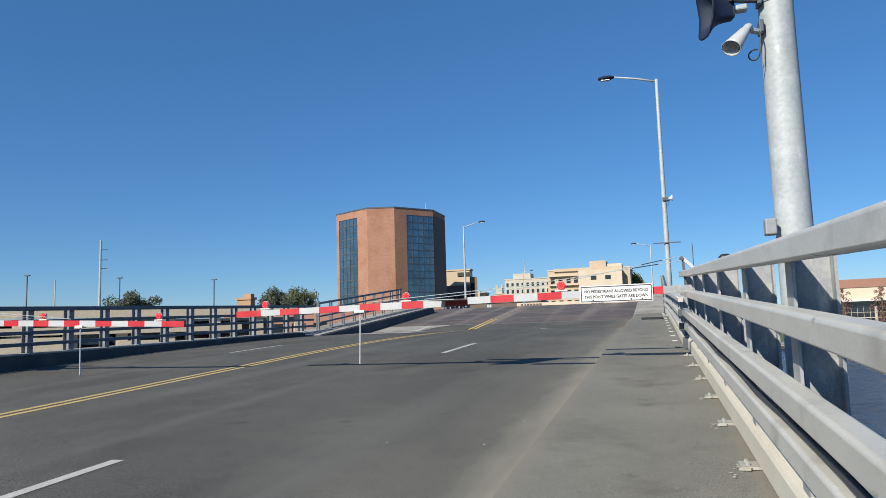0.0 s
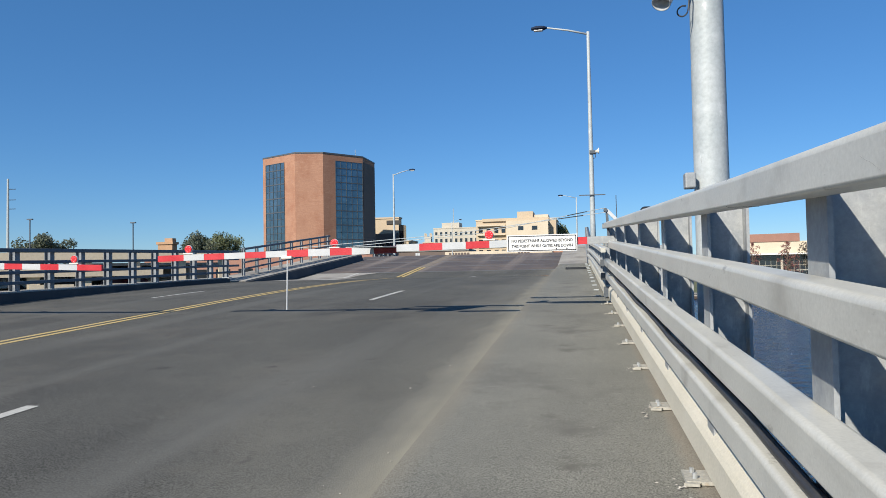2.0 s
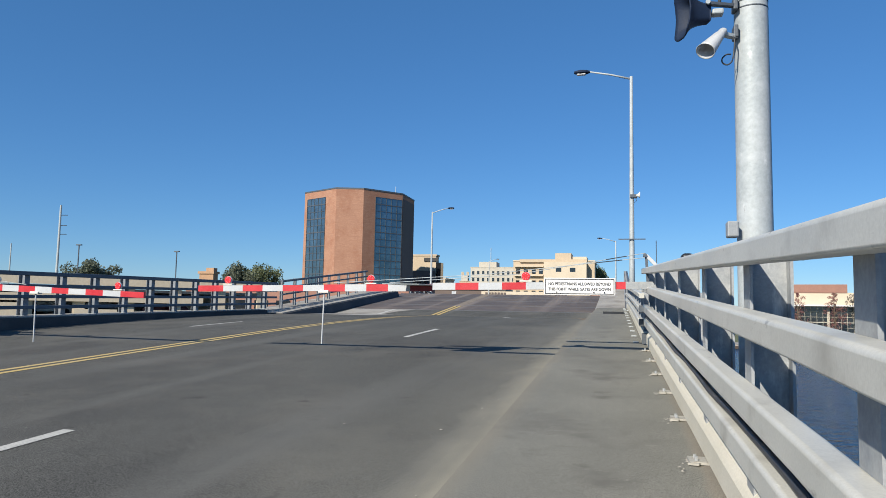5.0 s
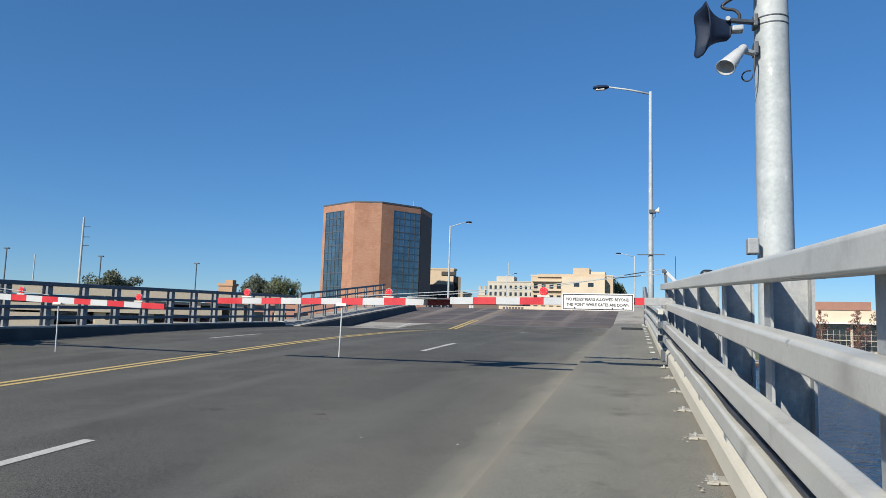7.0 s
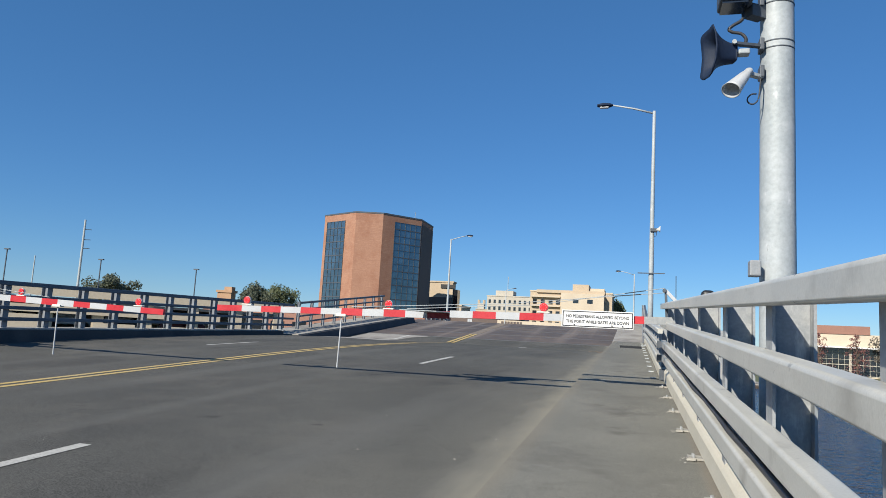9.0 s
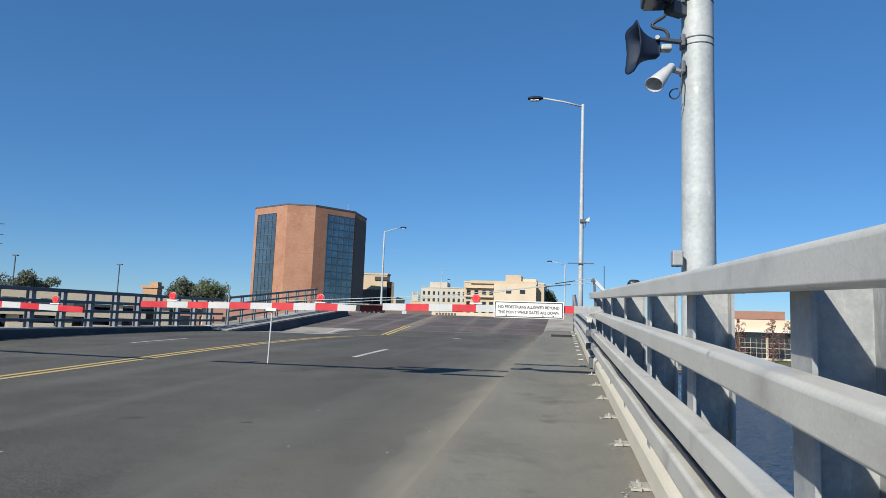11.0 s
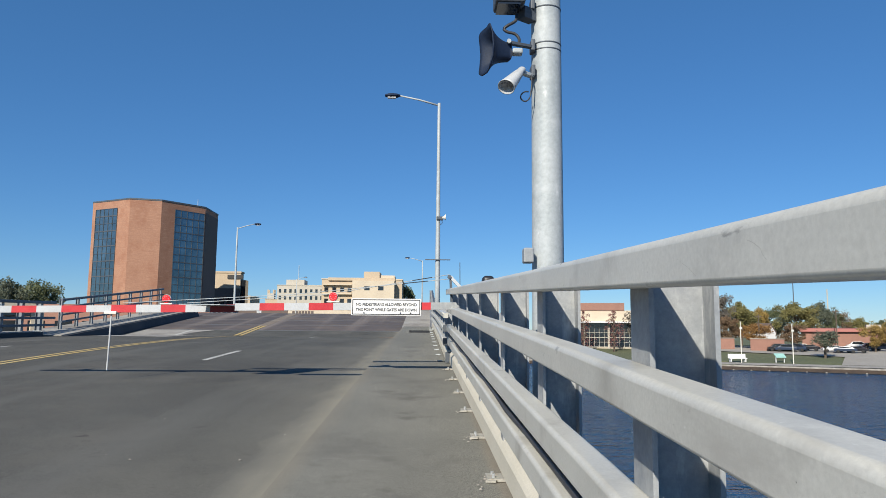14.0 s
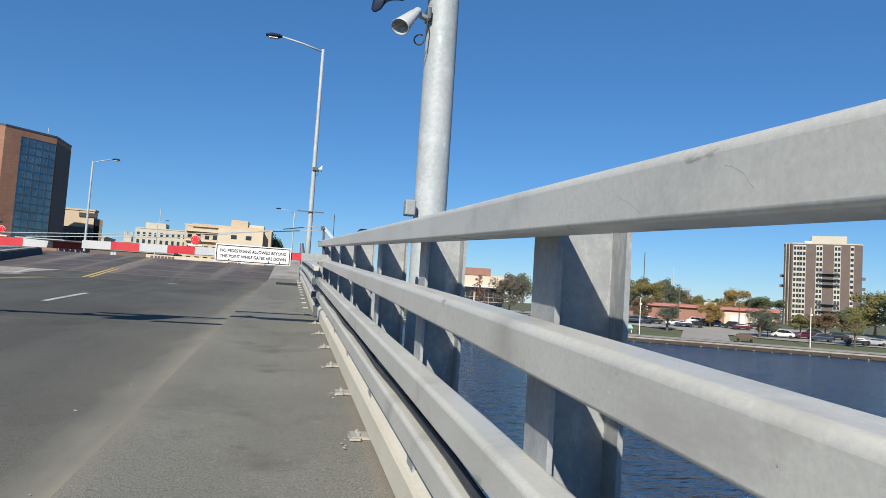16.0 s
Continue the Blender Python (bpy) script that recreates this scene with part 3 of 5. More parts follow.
part("junction_box", rbox(0.79, 0.87, 5.68, 5.8, 1.83, 1.95), POST, pole, "small grey junction box")
horn = thing("horn_loudspeaker", (0.68, 5.7, 3.63), "large dark navy horn loudspeaker with flared mouth", "loudspeaker")
ha, hb_, hc = Vector((-0.956, -0.292, 0)), Vector((0.292, -0.956, 0)), Vector((0.675, 5.7, 3.585))
rings = []
for k in range(12):
    s = k / 11
    hh, hw = 0.07 + 0.03 * s + 0.1 * s ** 3.2, 0.055 + 0.03 * s + 0.06 * s ** 3.2
    ring = []
    for j in range(28):
        a = 6.2832 * j / 28
        ca, sa = math.cos(a), math.sin(a)
        edge = 1 - 0.09 * s * (1 - abs(math.sin(2 * a)))
        ring.append(hc + ha * 0.215 * s * edge + hb_ * hw * math.copysign(abs(ca) ** 0.45, ca) + Vector((0, 0, hh * math.copysign(abs(sa) ** 0.45, sa))))
    rings.append(ring)
bm = loft(bmesh.new(), rings, cap=False)
bm.faces.new([v for v in bm.verts][:28])
hob = part("bell", bm, NAVY, horn, smooth=True)
sol = hob.modifiers.new("thickness", "SOLIDIFY")
sol.thickness = 0.01
part("driver", rbox(0.70, 0.785, 5.64, 5.73, 3.565, 3.61, 0.012), GALV, horn, "pale cast driver unit")
part("yoke", beam(bmesh.new(), (0.66, 5.64, 3.65), (0.88, 5.75, 3.66), 0.045, 0.022), DARK_STEEL, horn)
part("knob", tube(bmesh.new(), [(0.665, 5.62, 3.65), (0.665, 5.6, 3.65)], 0.018, 10), GALV, horn)
pa = thing("paging_speaker", (0.7, 5.6, 3.35), "small white horn speaker tilted downwards", "loudspeaker")
ax0, ax1 = Vector((0.79, 5.68, 3.445)), Vector((0.635, 5.56, 3.24))
dv = ax1 - ax0
u, w = frame_of(dv)
prof = ((0.0, 0.02), (0.06, 0.032), (0.22, 0.034), (0.28, 0.042), (0.9, 0.07), (1.0, 0.076), (1.0, 0.07), (0.86, 0.06), (0.6, 0.036))
rings = [[ax0 + dv * s + (u * math.cos(6.2832 * j / 20) * r * 1.12 + w * math.sin(6.2832 * j / 20) * r * 0.9) for j in range(20)] for s, r in prof]
part("horn", loft(bmesh.new(), rings), WHITE, pa, smooth=True)
part("bracket", beam(bmesh.new(), (0.78, 5.68, 3.41), (0.88, 5.76, 3.41), 0.05, 0.025), GALV, pa, "galvanised bracket")
loop = [(0.86, 5.72, 3.41), (0.865, 5.7, 3.36), (0.86, 5.7, 3.28), (0.845, 5.69, 3.2), (0.81, 5.68, 3.165), (0.775, 5.68, 3.18), (0.77, 5.68, 3.215), (0.8, 5.68, 3.245), (0.835, 5.69, 3.25)]
part("wire", tube(bmesh.new(), bend(loop), 0.006, 6), CABLE, pa, "thin black wire", True)
top = thing("flood_light", (0.7, 5.7, 3.95), "dark grey floodlight housing on the pole", "lamp")
part("housing", rbox(0.55, 0.8, 5.55, 5.8, 3.97, 4.1, 0.02), DARK_STEEL, top)
part("lens", box(bmesh.new(), 0.57, 0.76, 5.57, 5.78, 3.955, 3.968), GLASS_D, top)
part("mount", beam(bmesh.new(), (0.78, 5.72, 3.95), (0.89, 5.8, 3.95), 0.09, 0.1), DARK_STEEL, top)
part("power_cable", tube(bmesh.new(), bend([(0.74, 5.7, 3.93), (0.73, 5.68, 3.86), (0.66, 5.67, 3.81), (0.63, 5.67, 3.78), (0.66, 5.67, 3.755), (0.72, 5.67, 3.74), (0.755, 5.67, 3.7), (0.755, 5.68, 3.66)]), 0.013, 8), CABLE, top, "curved black cable", True)
sig = thing("signal_head", (0.85, 9.4, 1.0), "back of a small black signal lamp beside the railing", "signal lamp")
part("housing", rbox(0.74, 0.9, 9.3, 9.5, 1.74, 2.02, 0.05, 3), BLACK, sig, smooth=True)
part("stem", tube(bmesh.new(), [(0.85, 9.42, -0.5), (0.85, 9.42, 1.78)], 0.03, 10), DARK_STEEL, sig)


# ---- street lamps ----
def street_lamp(label, group, h=9.4, reach=-2.2, crossarm=False):
    lamp = thing("street_lamp", (0, 0, 0), label, "street lamp", group)
    part("pole", tube(bmesh.new(), [(0, 0, h * k / 5) for k in range(6)], 0.11, 16, 0.056), GALV, lamp, smooth=True)
    part("arm", tube(bmesh.new(), [(0, 0, h - 0.1), (reach * 0.35, 0, h + 0.12), (reach * 0.75, 0, h + 0.3)], 0.04, 10, 0.03), GALV, lamp, smooth=True)
    sx = reach
    bm = loft(bmesh.new(), [[(sx * k + 0, a * wd, h + 0.3 + b * ht) for a, b in ((-1, -0.4), (-0.6, 0.7), (0.6, 0.7), (1, -0.4), (0.5, -1), (-0.5, -1))] for k, wd, ht in ((0.72, 0.05, 0.04), (0.78, 0.14, 0.08), (0.9, 0.17, 0.1), (1.0, 0.08, 0.05))])
    head = part("lamp_head", bm, NAVY, lamp, "dark grey cobra lamp head")
    part("lens", box(bmesh.new(), min(sx * 0.8, sx * 0.95), max(sx * 0.8, sx * 0.95), -0.09, 0.09, h + 0.185, h + 0.215), SIGN_WHITE, head)
    part("base_flange", rbox(-0.2, 0.2, -0.2, 0.2, 0, 0.05, 0.01), GALV, lamp)
    if crossarm:
        part("crossarm", beam(bmesh.new(), (-0.5, -0.12, 2.75), (0.5, -0.12, 2.75), 0.05, 0.035), DARK_STEEL, lamp)
        sp = part("loudspeaker", loft(bmesh.new(), [[(0.16 + 0.1 * k * 1.4, -0.14 - 0.12 * k + r * math.cos(a), 4.43 + r * math.sin(a)) for a in [6.2832 * j / 12 for j in range(12)]] for k, r in ((0, 0.03), (0.5, 0.06), (1, 0.13))]), CREAM_PAINT, lamp, "small white horn speaker", True)
        part("clamp", box(bmesh.new(), -0.06, 0.2, -0.15, 0.13, 4.36, 4.48), DARK_STEEL, lamp)
        part("wire", tube(bmesh.new(), [(0.15, -0.14, 4.36), (0.17, -0.14, 4.22), (0.1, -0.13, 4.14), (0.06, -0.12, 4.25)], 0.012, 6), CABLE, lamp)
    return lamp


lamp = street_lamp("tall galvanised street lamp with curved arm beside the railing", "street lamps", 9.17, -2.2, True)
lamp.location = (0.42, 28.0, crown(28))
lamp_b = street_lamp("galvanised street lamp beyond the moving span", "street lamps", 8.3, 1.9)
lamp_b.location = (-15.6, 58.0, 1.48)
lamp_c = street_lamp("galvanised street lamp beyond the moving span", "street lamps", 9.2, -2.0)
lamp_c.location = (-0.53, 80.0, 0.27)
lamp_d = street_lamp("distant street lamp in front of pale buildings", "street lamps", 10.6, 1.6)
lamp_d.location = (-20.2, 110.3, -1.1)


# ---- barrier gates ----
# Darker red with shade put into it, for the panel next to the fork.
SHADE_RED = surf("shaded_red_paint", (0.2, 0.012, 0.022), (0.27, 0.02, 0.03), 3, 0.5, fine=60, mix=0.1)


def barrier_gate(mirror, gx, gy, z_hub, z_tip, x_tip, x_stick, x_fork, discs, rod_gap, label):
    """A striped arm that forks into two bars at the hinge side. mirror: 1 hinges at +x."""
    g = thing("barrier_gate", (gx, gy, 0), label, "barrier gate", "barrier gates")

    def az(x):
        return z_hub + (z_tip - z_hub) * (x - gx) / (x_tip - gx)

    n = 0
    x = x_stick
    w = 0.4
    edges = []
    while mirror * (x - x_fork) < 0:
        edges.append((x, x + mirror * w, n % 2 == 0))
        x, n = x + mirror * w, n + 1
    x_end = x
    x, n = x_stick, 1
    while mirror * (x - x_tip) > 0.1:
        nx = x - mirror * w
        if mirror * (nx - x_tip) < 0.15:
            nx = x_tip
        edges.append((x, nx, n % 2 == 0))
        x, n = nx, n + 1
    for a, b, red in edges:
        lo, hi = min(a, b), max(a, b)
        zc = az((lo + hi) / 2)
        ht = 0.062 if mirror * (lo - x_stick) > -0.1 else 0.055
        zs = (az(lo), az(hi))
        bm = loft(bmesh.new(), [[(xx, gy - 0.03, z - ht), (xx, gy + 0.03, z - ht), (xx, gy + 0.03, z + ht), (xx, gy - 0.03, z + ht)] for xx, z in zip((lo, hi), zs)])
        part("stripe_panel", bm, (SHADE_RED if abs(b - x_end) < 0.05 else RED) if red else WHITE, g)
    # fork bars, striped in the same rhythm
    x, n = x_end, len([e for e in edges if mirror * (e[0] - x_stick) > -0.01])
    for dy, hh, dz in ((-0.5, 0.057, 0.0), (0.5, 0.045, 0.036)):
        wf, xb, m = w * (1 + dy / gy), x_end * (1 + dy / gy) if mirror > 0 else x_end, n
        while mirror * (xb - gx) < 0.0:
            nx = xb + mirror * wf
            if mirror * (nx - gx) > 0:
                nx = gx
            lo, hi = min(xb, nx), max(xb, nx)
            bm = loft(bmesh.new(), [[(xx, gy + dy - 0.03, z - hh), (xx, gy + dy + 0.03, z - hh), (xx, gy + dy + 0.03, z + hh), (xx, gy + dy - 0.03, z + hh)] for xx, z in ((lo, az(lo) + dz), (hi, az(hi) + dz))])
            part("fork_bar", bm, POST if mirror * (gx - lo) < 0.62 else (RED if m % 2 == (mirror > 0) and dy < 0 else WHITE), g)
            xb, m = nx, m + 1
    # plate where the fork joins the arm
    xf = x_end
    plan = [(xf + mirror * dx, gy + dy) for dx, dy in ((-0.74, -0.53), (-0.1, -0.53), (0.3, 0.0), (0.6, 0.5), (-0.12, 0.52), (-0.4, 0.08))]
    xa, xb = sorted((xf - mirror * 0.9, xf * (1 + 0.5 / gy) if mirror > 0 else xf))
    part("fork_bar", loft(bmesh.new(), [[(xx, gy + 0.47, z - 0.045), (xx, gy + 0.53, z - 0.045), (xx, gy + 0.53, z + 0.045), (xx, gy + 0.47, z + 0.045)] for xx, z in ((xa, az(xa)), (xb, az(xb)))]), WHITE, g)
    part("fork_plate", prism(bmesh.new(), plan, az(xf) + 0.03, az(xf) + 0.042), GALV, g, "grey gusset plate")
    # hanging rod
    zt = az(x_stick) - 0.07
    part("drop_rod", tube(bmesh.new(), [(x_stick, gy, zt), (x_stick - mirror * 0.02, gy, road_z(gy) + rod_gap)], 0.014, 8), WHITE, g)
    part("rod_bracket", rbox(x_stick - 0.1, x_stick + 0.1, gy - 0.06, gy + 0.06, zt - 0.02, zt + 0.03, 0.01), CREAM_PAINT, g)
    # warning lamps
    for dx, dy in discs:
        zl = az(dx) + 0.155
        ring = tube(bmesh.new(), [(dx, gy + dy - 0.02, zl), (dx, gy + dy + 0.012, zl)], 0.072, 24)
        lampo = part("warning_lamp", ring, WHITE, g, "round white lamp with red lens")
        part("lens", tube(bmesh.new(), [(dx, gy + dy - 0.034, zl), (dx, gy + dy - 0.0205, zl)], 0.066, 24), RED_LENS, lampo, "red lens")
        bm = bmesh.new()
        for k in range(8):
            a = k * 0.7854
            tube(bm, [(dx + 0.044 * math.cos(a), gy + dy - 0.038, zl + 0.044 * math.sin(a)), (dx + 0.044 * math.cos(a), gy + dy - 0.0345, zl + 0.044 * math.sin(a))], 0.0055, 6)
        tagged(part("lens_beads", bm, WHITE, lampo, "pale beads in the lens"), kind="stuff")
        part("lamp_foot", rbox(dx - 0.1, dx + 0.1, gy + dy - 0.04, gy + dy + 0.04, zl - 0.092, zl - 0.068, 0.008), CREAM_PAINT, g)
    # hub, mast and stays
    zh = az(gx)
    part("hub", rbox(gx - 0.02, gx + 0.25, gy - 0.54, gy + 0.54, zh - 0.1, zh + 0.1, 0.03), WHITE, g, "white painted hinge casting")
    part("pedestal", rbox(gx + mirror * 0.45 - 0.25, gx + mirror * 0.45 + 0.25, gy - 0.35, gy + 0.35, -0.6, zh - 0.1, 0.03), POST, g, "grey gate cabinet")
    mz = zh + 0.5
    part("mast", beam(bmesh.new(), (gx + mirror * 0.08, gy, mz - 0.3), (gx - mirror * 0.2, gy, mz), 0.07, 0.05), WHITE, g)
    part("sheave", tube(bmesh.new(), [(gx - mirror * 0.22, gy - 0.06, mz), (gx - mirror * 0.22, gy + 0.06, mz)], 0.03, 14), DARK_STEEL, g, "dark cable wheel")
    part("strut", beam(bmesh.new(), (gx - mirror * 0.2, gy, mz), (gx - mirror * 0.18, gy, zh + 0.08), 0.05, 0.04), DARK_STEEL, g)
    for dy, xe in ((-0.05, x_stick + mirror * 0.2), (0.05, x_stick + mirror * 1.2)):
        part("stay_cable", tube(bmesh.new(), [(gx - mirror * 0.22, gy + dy, mz + dy * 0.8), ((gx + xe) / 2, gy + dy, (mz + az(xe)) / 2 - 0.03), (xe, gy + dy, az(xe) + 0.09)], 0.006, 5), GALV, g, "thin steel stay cable")
        s0, s1 = Vector((gx - mirror * 0.22, gy + dy, mz + dy * 0.8)), Vector(((gx + xe) / 2, gy + dy, (mz + az(xe)) / 2 - 0.03))
        part("turnbuckle", beam(bmesh.new(), s0.lerp(s1, 0.14), s0.lerp(s1, 0.3), 0.014, 0.014), BLACK, g, "dark turnbuckle")
    return g


GY = 11.75
barrier_gate(1, 0.6, GY, 1.693, 1.578, -7.64, -5.12, -3.15, ((-1.46, -0.5), (-4.24, 0), (-7.03, 0)), 0.17, "lowered red and white striped barrier arm with red warning lamps")
barrier_gate(-1, -15.6, 11.85, 1.66, 1.44, -8.88, -11.4, -14.4, ((-9.47, 0), (-12.35, 0)), 0.02, "lowered red and white striped barrier arm hinged at the far railing")
SW, SH, SZ, SY, SX = 1.09, 0.265, 1.662, GY - 0.56, -0.622
sign = thing("warning_sign", (SX, SY, 1.4), "white rectangular sign with black lettering fixed to the barrier arm", "sign")
part("panel", rbox(SX - SW / 2, SX + SW / 2, SY - 0.004, SY + 0.004, SZ - SH / 2, SZ + SH / 2, 0.003, 1), SIGN_WHITE, sign)
bm = bmesh.new()
for a, b, c, d in ((-SW / 2 + 0.015, SW / 2 - 0.015, SH / 2 - 0.026, SH / 2 - 0.014), (-SW / 2 + 0.015, SW / 2 - 0.015, -SH / 2 + 0.014, -SH / 2 + 0.026), (-SW / 2 + 0.015, -SW / 2 + 0.027, -SH / 2 + 0.026, SH / 2 - 0.026), (SW / 2 - 0.027, SW / 2 - 0.015, -SH / 2 + 0.026, SH / 2 - 0.026)):
    box(bm, SX + a, SX + b, SY - 0.008, SY - 0.0045, SZ + c, SZ + d)
part("border", bm, INK, sign, "thin black border line")
words("NO PEDESTRIANS ALLOWED BEYOND", 0.063, INK, sign, pose(SX, SY - 0.007, SZ + 0.038, 90, 0, 0), 0.95)
words("THIS POINT WHILE GATES ARE DOWN", 0.063, INK, sign, pose(SX, SY - 0.007, SZ - 0.044, 90, 0, 0), 0.95)
for x in (-0.97, -0.4, -0.24):
    part("bolt", tube(bmesh.new(), [(x, SY - 0.004, SZ - 0.09), (x, SY - 0.014, SZ - 0.09)], 0.01, 8), INK, sign)


whip = thing("aerial", (0.66, 13.6, crown(13.6)), "thin dark whip aerial beside the railing", "aerial")
part("rod", tube(bmesh.new(), [(0.66, 13.6, crown(13.6) - 0.3), (0.64, 13.6, 2.62)], 0.008, 6), DARK_STEEL, whip)


# ---- left-hand railing ----
left_rail = thing("bridge_railing", (-14.9, 16, left_z(16)), "dark blue-grey steel railing along the far side", "railing")
YL = steps(-10, 29.0, 3)
# Post steel coloured darker and bluer to stand for the shade on it.
POST_SHADE = surf("shaded_post", (0.17, 0.19, 0.22), (0.23, 0.25, 0.28), 3, 0.55, 0.1, fine=40, mix=0.15, stain=(0.3, 0.31, 0.33), stain_scale=4)
for z0, z1 in ((1.07, 1.18), (0.76, 0.85), (0.48, 0.57), (0.2, 0.29)):
    flat_section("rail_tube", sweep(section(-15.0, -14.9, z0, z1), YL, left_z), BLUE_RAIL, left_rail)
for k in range(27):
    y = 14.0 + 1.285 * (k - 15)
    z = left_z(y)
    part("post", ibeam(-15.2, -15.001, y, 0.085, z, z + 1.16), POST_SHADE, left_rail)
    part("base_plate", box(bmesh.new(), -15.2, -14.88, y - 0.13, y + 0.13, z, z + 0.03), GALV, left_rail)


# ---- the moving span, slightly open ----
TILT = 0.1
ZJ = road_z(Y_JOINT)
Y_TIP, Y_PLATES = 46.0, 34.7


def leaf_z(y):
    return ZJ + TILT * (y - Y_JOINT)


def span_kerb_z(y):
    """Top of the far kerb, which begins before the joint."""
    return 1.04 + 0.094 * (y - 27.2)


YP = steps(Y_PLATES, Y_TIP, 2.0)
structure("span_heel", strip(bmesh.new(), X_LEFT, X_CURB, steps(Y_JOINT + 0.04, Y_PLATES - 0.01, 1.3), leaf_z, thick=0.9), ASPHALT, "grey asphalt heel of the raised bascule span", "bridge deck")
structure("moving_span", strip(bmesh.new(), X_LEFT, X_CURB, YP, leaf_z, thick=0.9), LEAF, "brownish steel deck of the slightly raised bascule span", "bridge deck")
structure("span_walkway", strip(bmesh.new(), X_CURB - 0.1, 0.6, steps(Y_JOINT + 0.04, Y_TIP, 2.0), lambda y: leaf_z(y) + 0.42, thick=1.3), CONC, "pale concrete walkway strip on the moving span", "walkway")
X_SPAN = -13.75
structure("span_kerb", loft(bmesh.new(), [[(-15.9, y, span_kerb_z(y) - 0.75), (X_SPAN + 0.14, y, span_kerb_z(y) - 0.75), (X_SPAN + 0.14, y, span_kerb_z(y) - 0.35), (X_SPAN + 0.03, y, span_kerb_z(y) - 0.02), (X_SPAN - 0.02, y, span_kerb_z(y)), (-15.9, y, span_kerb_z(y))] for y in steps(27.3, Y_TIP - 3.0, 2)]), KERB_SHADE, "weathered concrete kerb of the moving span, shade painted dark", "kerb")
structure("span_coping", loft(bmesh.new(), [[(-15.9, y, span_kerb_z(y) + 0.004), (X_SPAN - 0.03, y, span_kerb_z(y) + 0.004), (X_SPAN - 0.03, y, span_kerb_z(y) + 0.03), (-15.9, y, span_kerb_z(y) + 0.03)] for y in steps(27.35, Y_TIP - 3.0, 2)]), CONC, "pale weathered concrete top of the kerb", "kerb")
for x0 in (-8.62, -8.38):
    bm = bmesh.new()
    strip(bm, x0, x0 + 0.15, steps(32.15, 37.0), leaf_z, 0.014)
    tagged(part("centre_line", bm, YELLOW), "worn double yellow centre line", "road marking", kind="structure")
bm = bmesh.new()
strip(bm, -8.7, -8.2, steps(37.1, Y_TIP - 0.2), leaf_z, 0.006)
structure("worn_line", bm, TYRE_MARK, "pale rubbed-out remains of the centre line", "road marking")
bm = bmesh.new()
rows = [(bm.verts.new((-13.4, 32.1 + 2.5 * k, leaf_z(32.1 + 2.5 * k) + 0.006)), bm.verts.new((-11.0 + 0.9 * k * k, 32.1 + 2.5 * k, leaf_z(32.1 + 2.5 * k) + 0.006))) for k in (0, 0.5, 0.75, 1)]
for a, b in zip(rows, rows[1:]):
    bm.faces.new((a[0], a[1], b[1], b[0]))
structure("concrete_patch", bm, CONC, "pale concrete strip at the foot of the moving span", "patch")
bm = bmesh.new()
strip(bm, -11.28, -11.1, steps(32.1, 34.6), leaf_z, 0.012)
tagged(part("lane_dash", bm, WHITE_LINE), "short white dashed lane marking", "road marking", kind="structure")
bm = bmesh.new()
for y, w in ((Y_PLATES, 0.07), (37.6, 0.04), (40.6, 0.04), (43.4, 0.04)):
    box(bm, X_SPAN + 0.16, X_CURB - 0.12, y - w, y + w, leaf_z(y) - 0.05, leaf_z(y) + 0.01)
structure("deck_seam", bm, DARK_STEEL, "dark seams between the deck panels of the span", "seam")


def span_rail(x, y0, y1, base, height, label):
    r = thing("bridge_railing", (x, (y0 + y1) / 2, base((y0 + y1) / 2)), label, "railing")
    for k in (0.96, 0.71, 0.47, 0.24):
        z1 = height * k + 0.05
        flat_section("rail_tube", sweep(section(-0.05, 0.05, z1 - (0.1 if k > 0.9 else 0.075), z1), steps(y0, y1, 4), base, x), BLUE_RAIL, r)
    for y in steps(y0 + 0.2, y1 - 0.1, 1.3):
        z = base(y)
        part("post", ibeam(x - 0.17, x - 0.051, y, 0.06, z - 0.02, z + height), POST_SHADE, r)
    return r


span_rail(-14.95, 29.5, 40.6, lambda y: span_kerb_z(y) + 0.03 + 0.008 * (y - 29.5), 1.26, "dark blue-grey steel railing on the raised span")
span_rail(0.35, 32.3, Y_TIP - 0.3, lambda y: leaf_z(y) + 0.42, 1.16, "blue-grey steel railing on the moving span")
# far half of the moving span and the far approach, falling away behind the crest
ZT = leaf_z(Y_TIP)


def far_z(y):
    return ZT - 0.05 - 0.055 * (y - Y_TIP) if y < 105 else ZT - 0.05 - 0.055 * 59


structure("far_span", strip(bmesh.new(), -22, 0.6, steps(Y_TIP + 6, 118, 4), far_z, thick=1.2), ASPHALT, "far half of the bridge falling away towards the town", "bridge deck")
span_rail(-15.6, Y_TIP + 6.2, 68, lambda y: far_z(y), 1.16, "blue-grey steel railing on the far half of the bridge")
bm = bmesh.new()
for y in (-25, 5, 31, 62, 92):
    box(bm, X_LEFT - 1.0, 1.6, y - 1.4, y + 1.4, -10, -1.5 if y < 20 else -0.4)
structure("bridge_piers", bm, CONC, "concrete piers of the bridge in the river", "pier")


# ---- river, land ----
K = 0.8  # nearness of the right bank
WATER_Z = -4.88
bm = bmesh.new()
bm.faces.new([bm.verts.new(c) for c in ((-2500, -2500, WATER_Z), (2500, -2500, WATER_Z), (2500, 2500, WATER_Z), (-2500, 2500, WATER_Z))])
structure("water", bm, WATER, "dark blue rippled river water", "water")
SHORE_N = Vector((0.534, 0.846, 0))


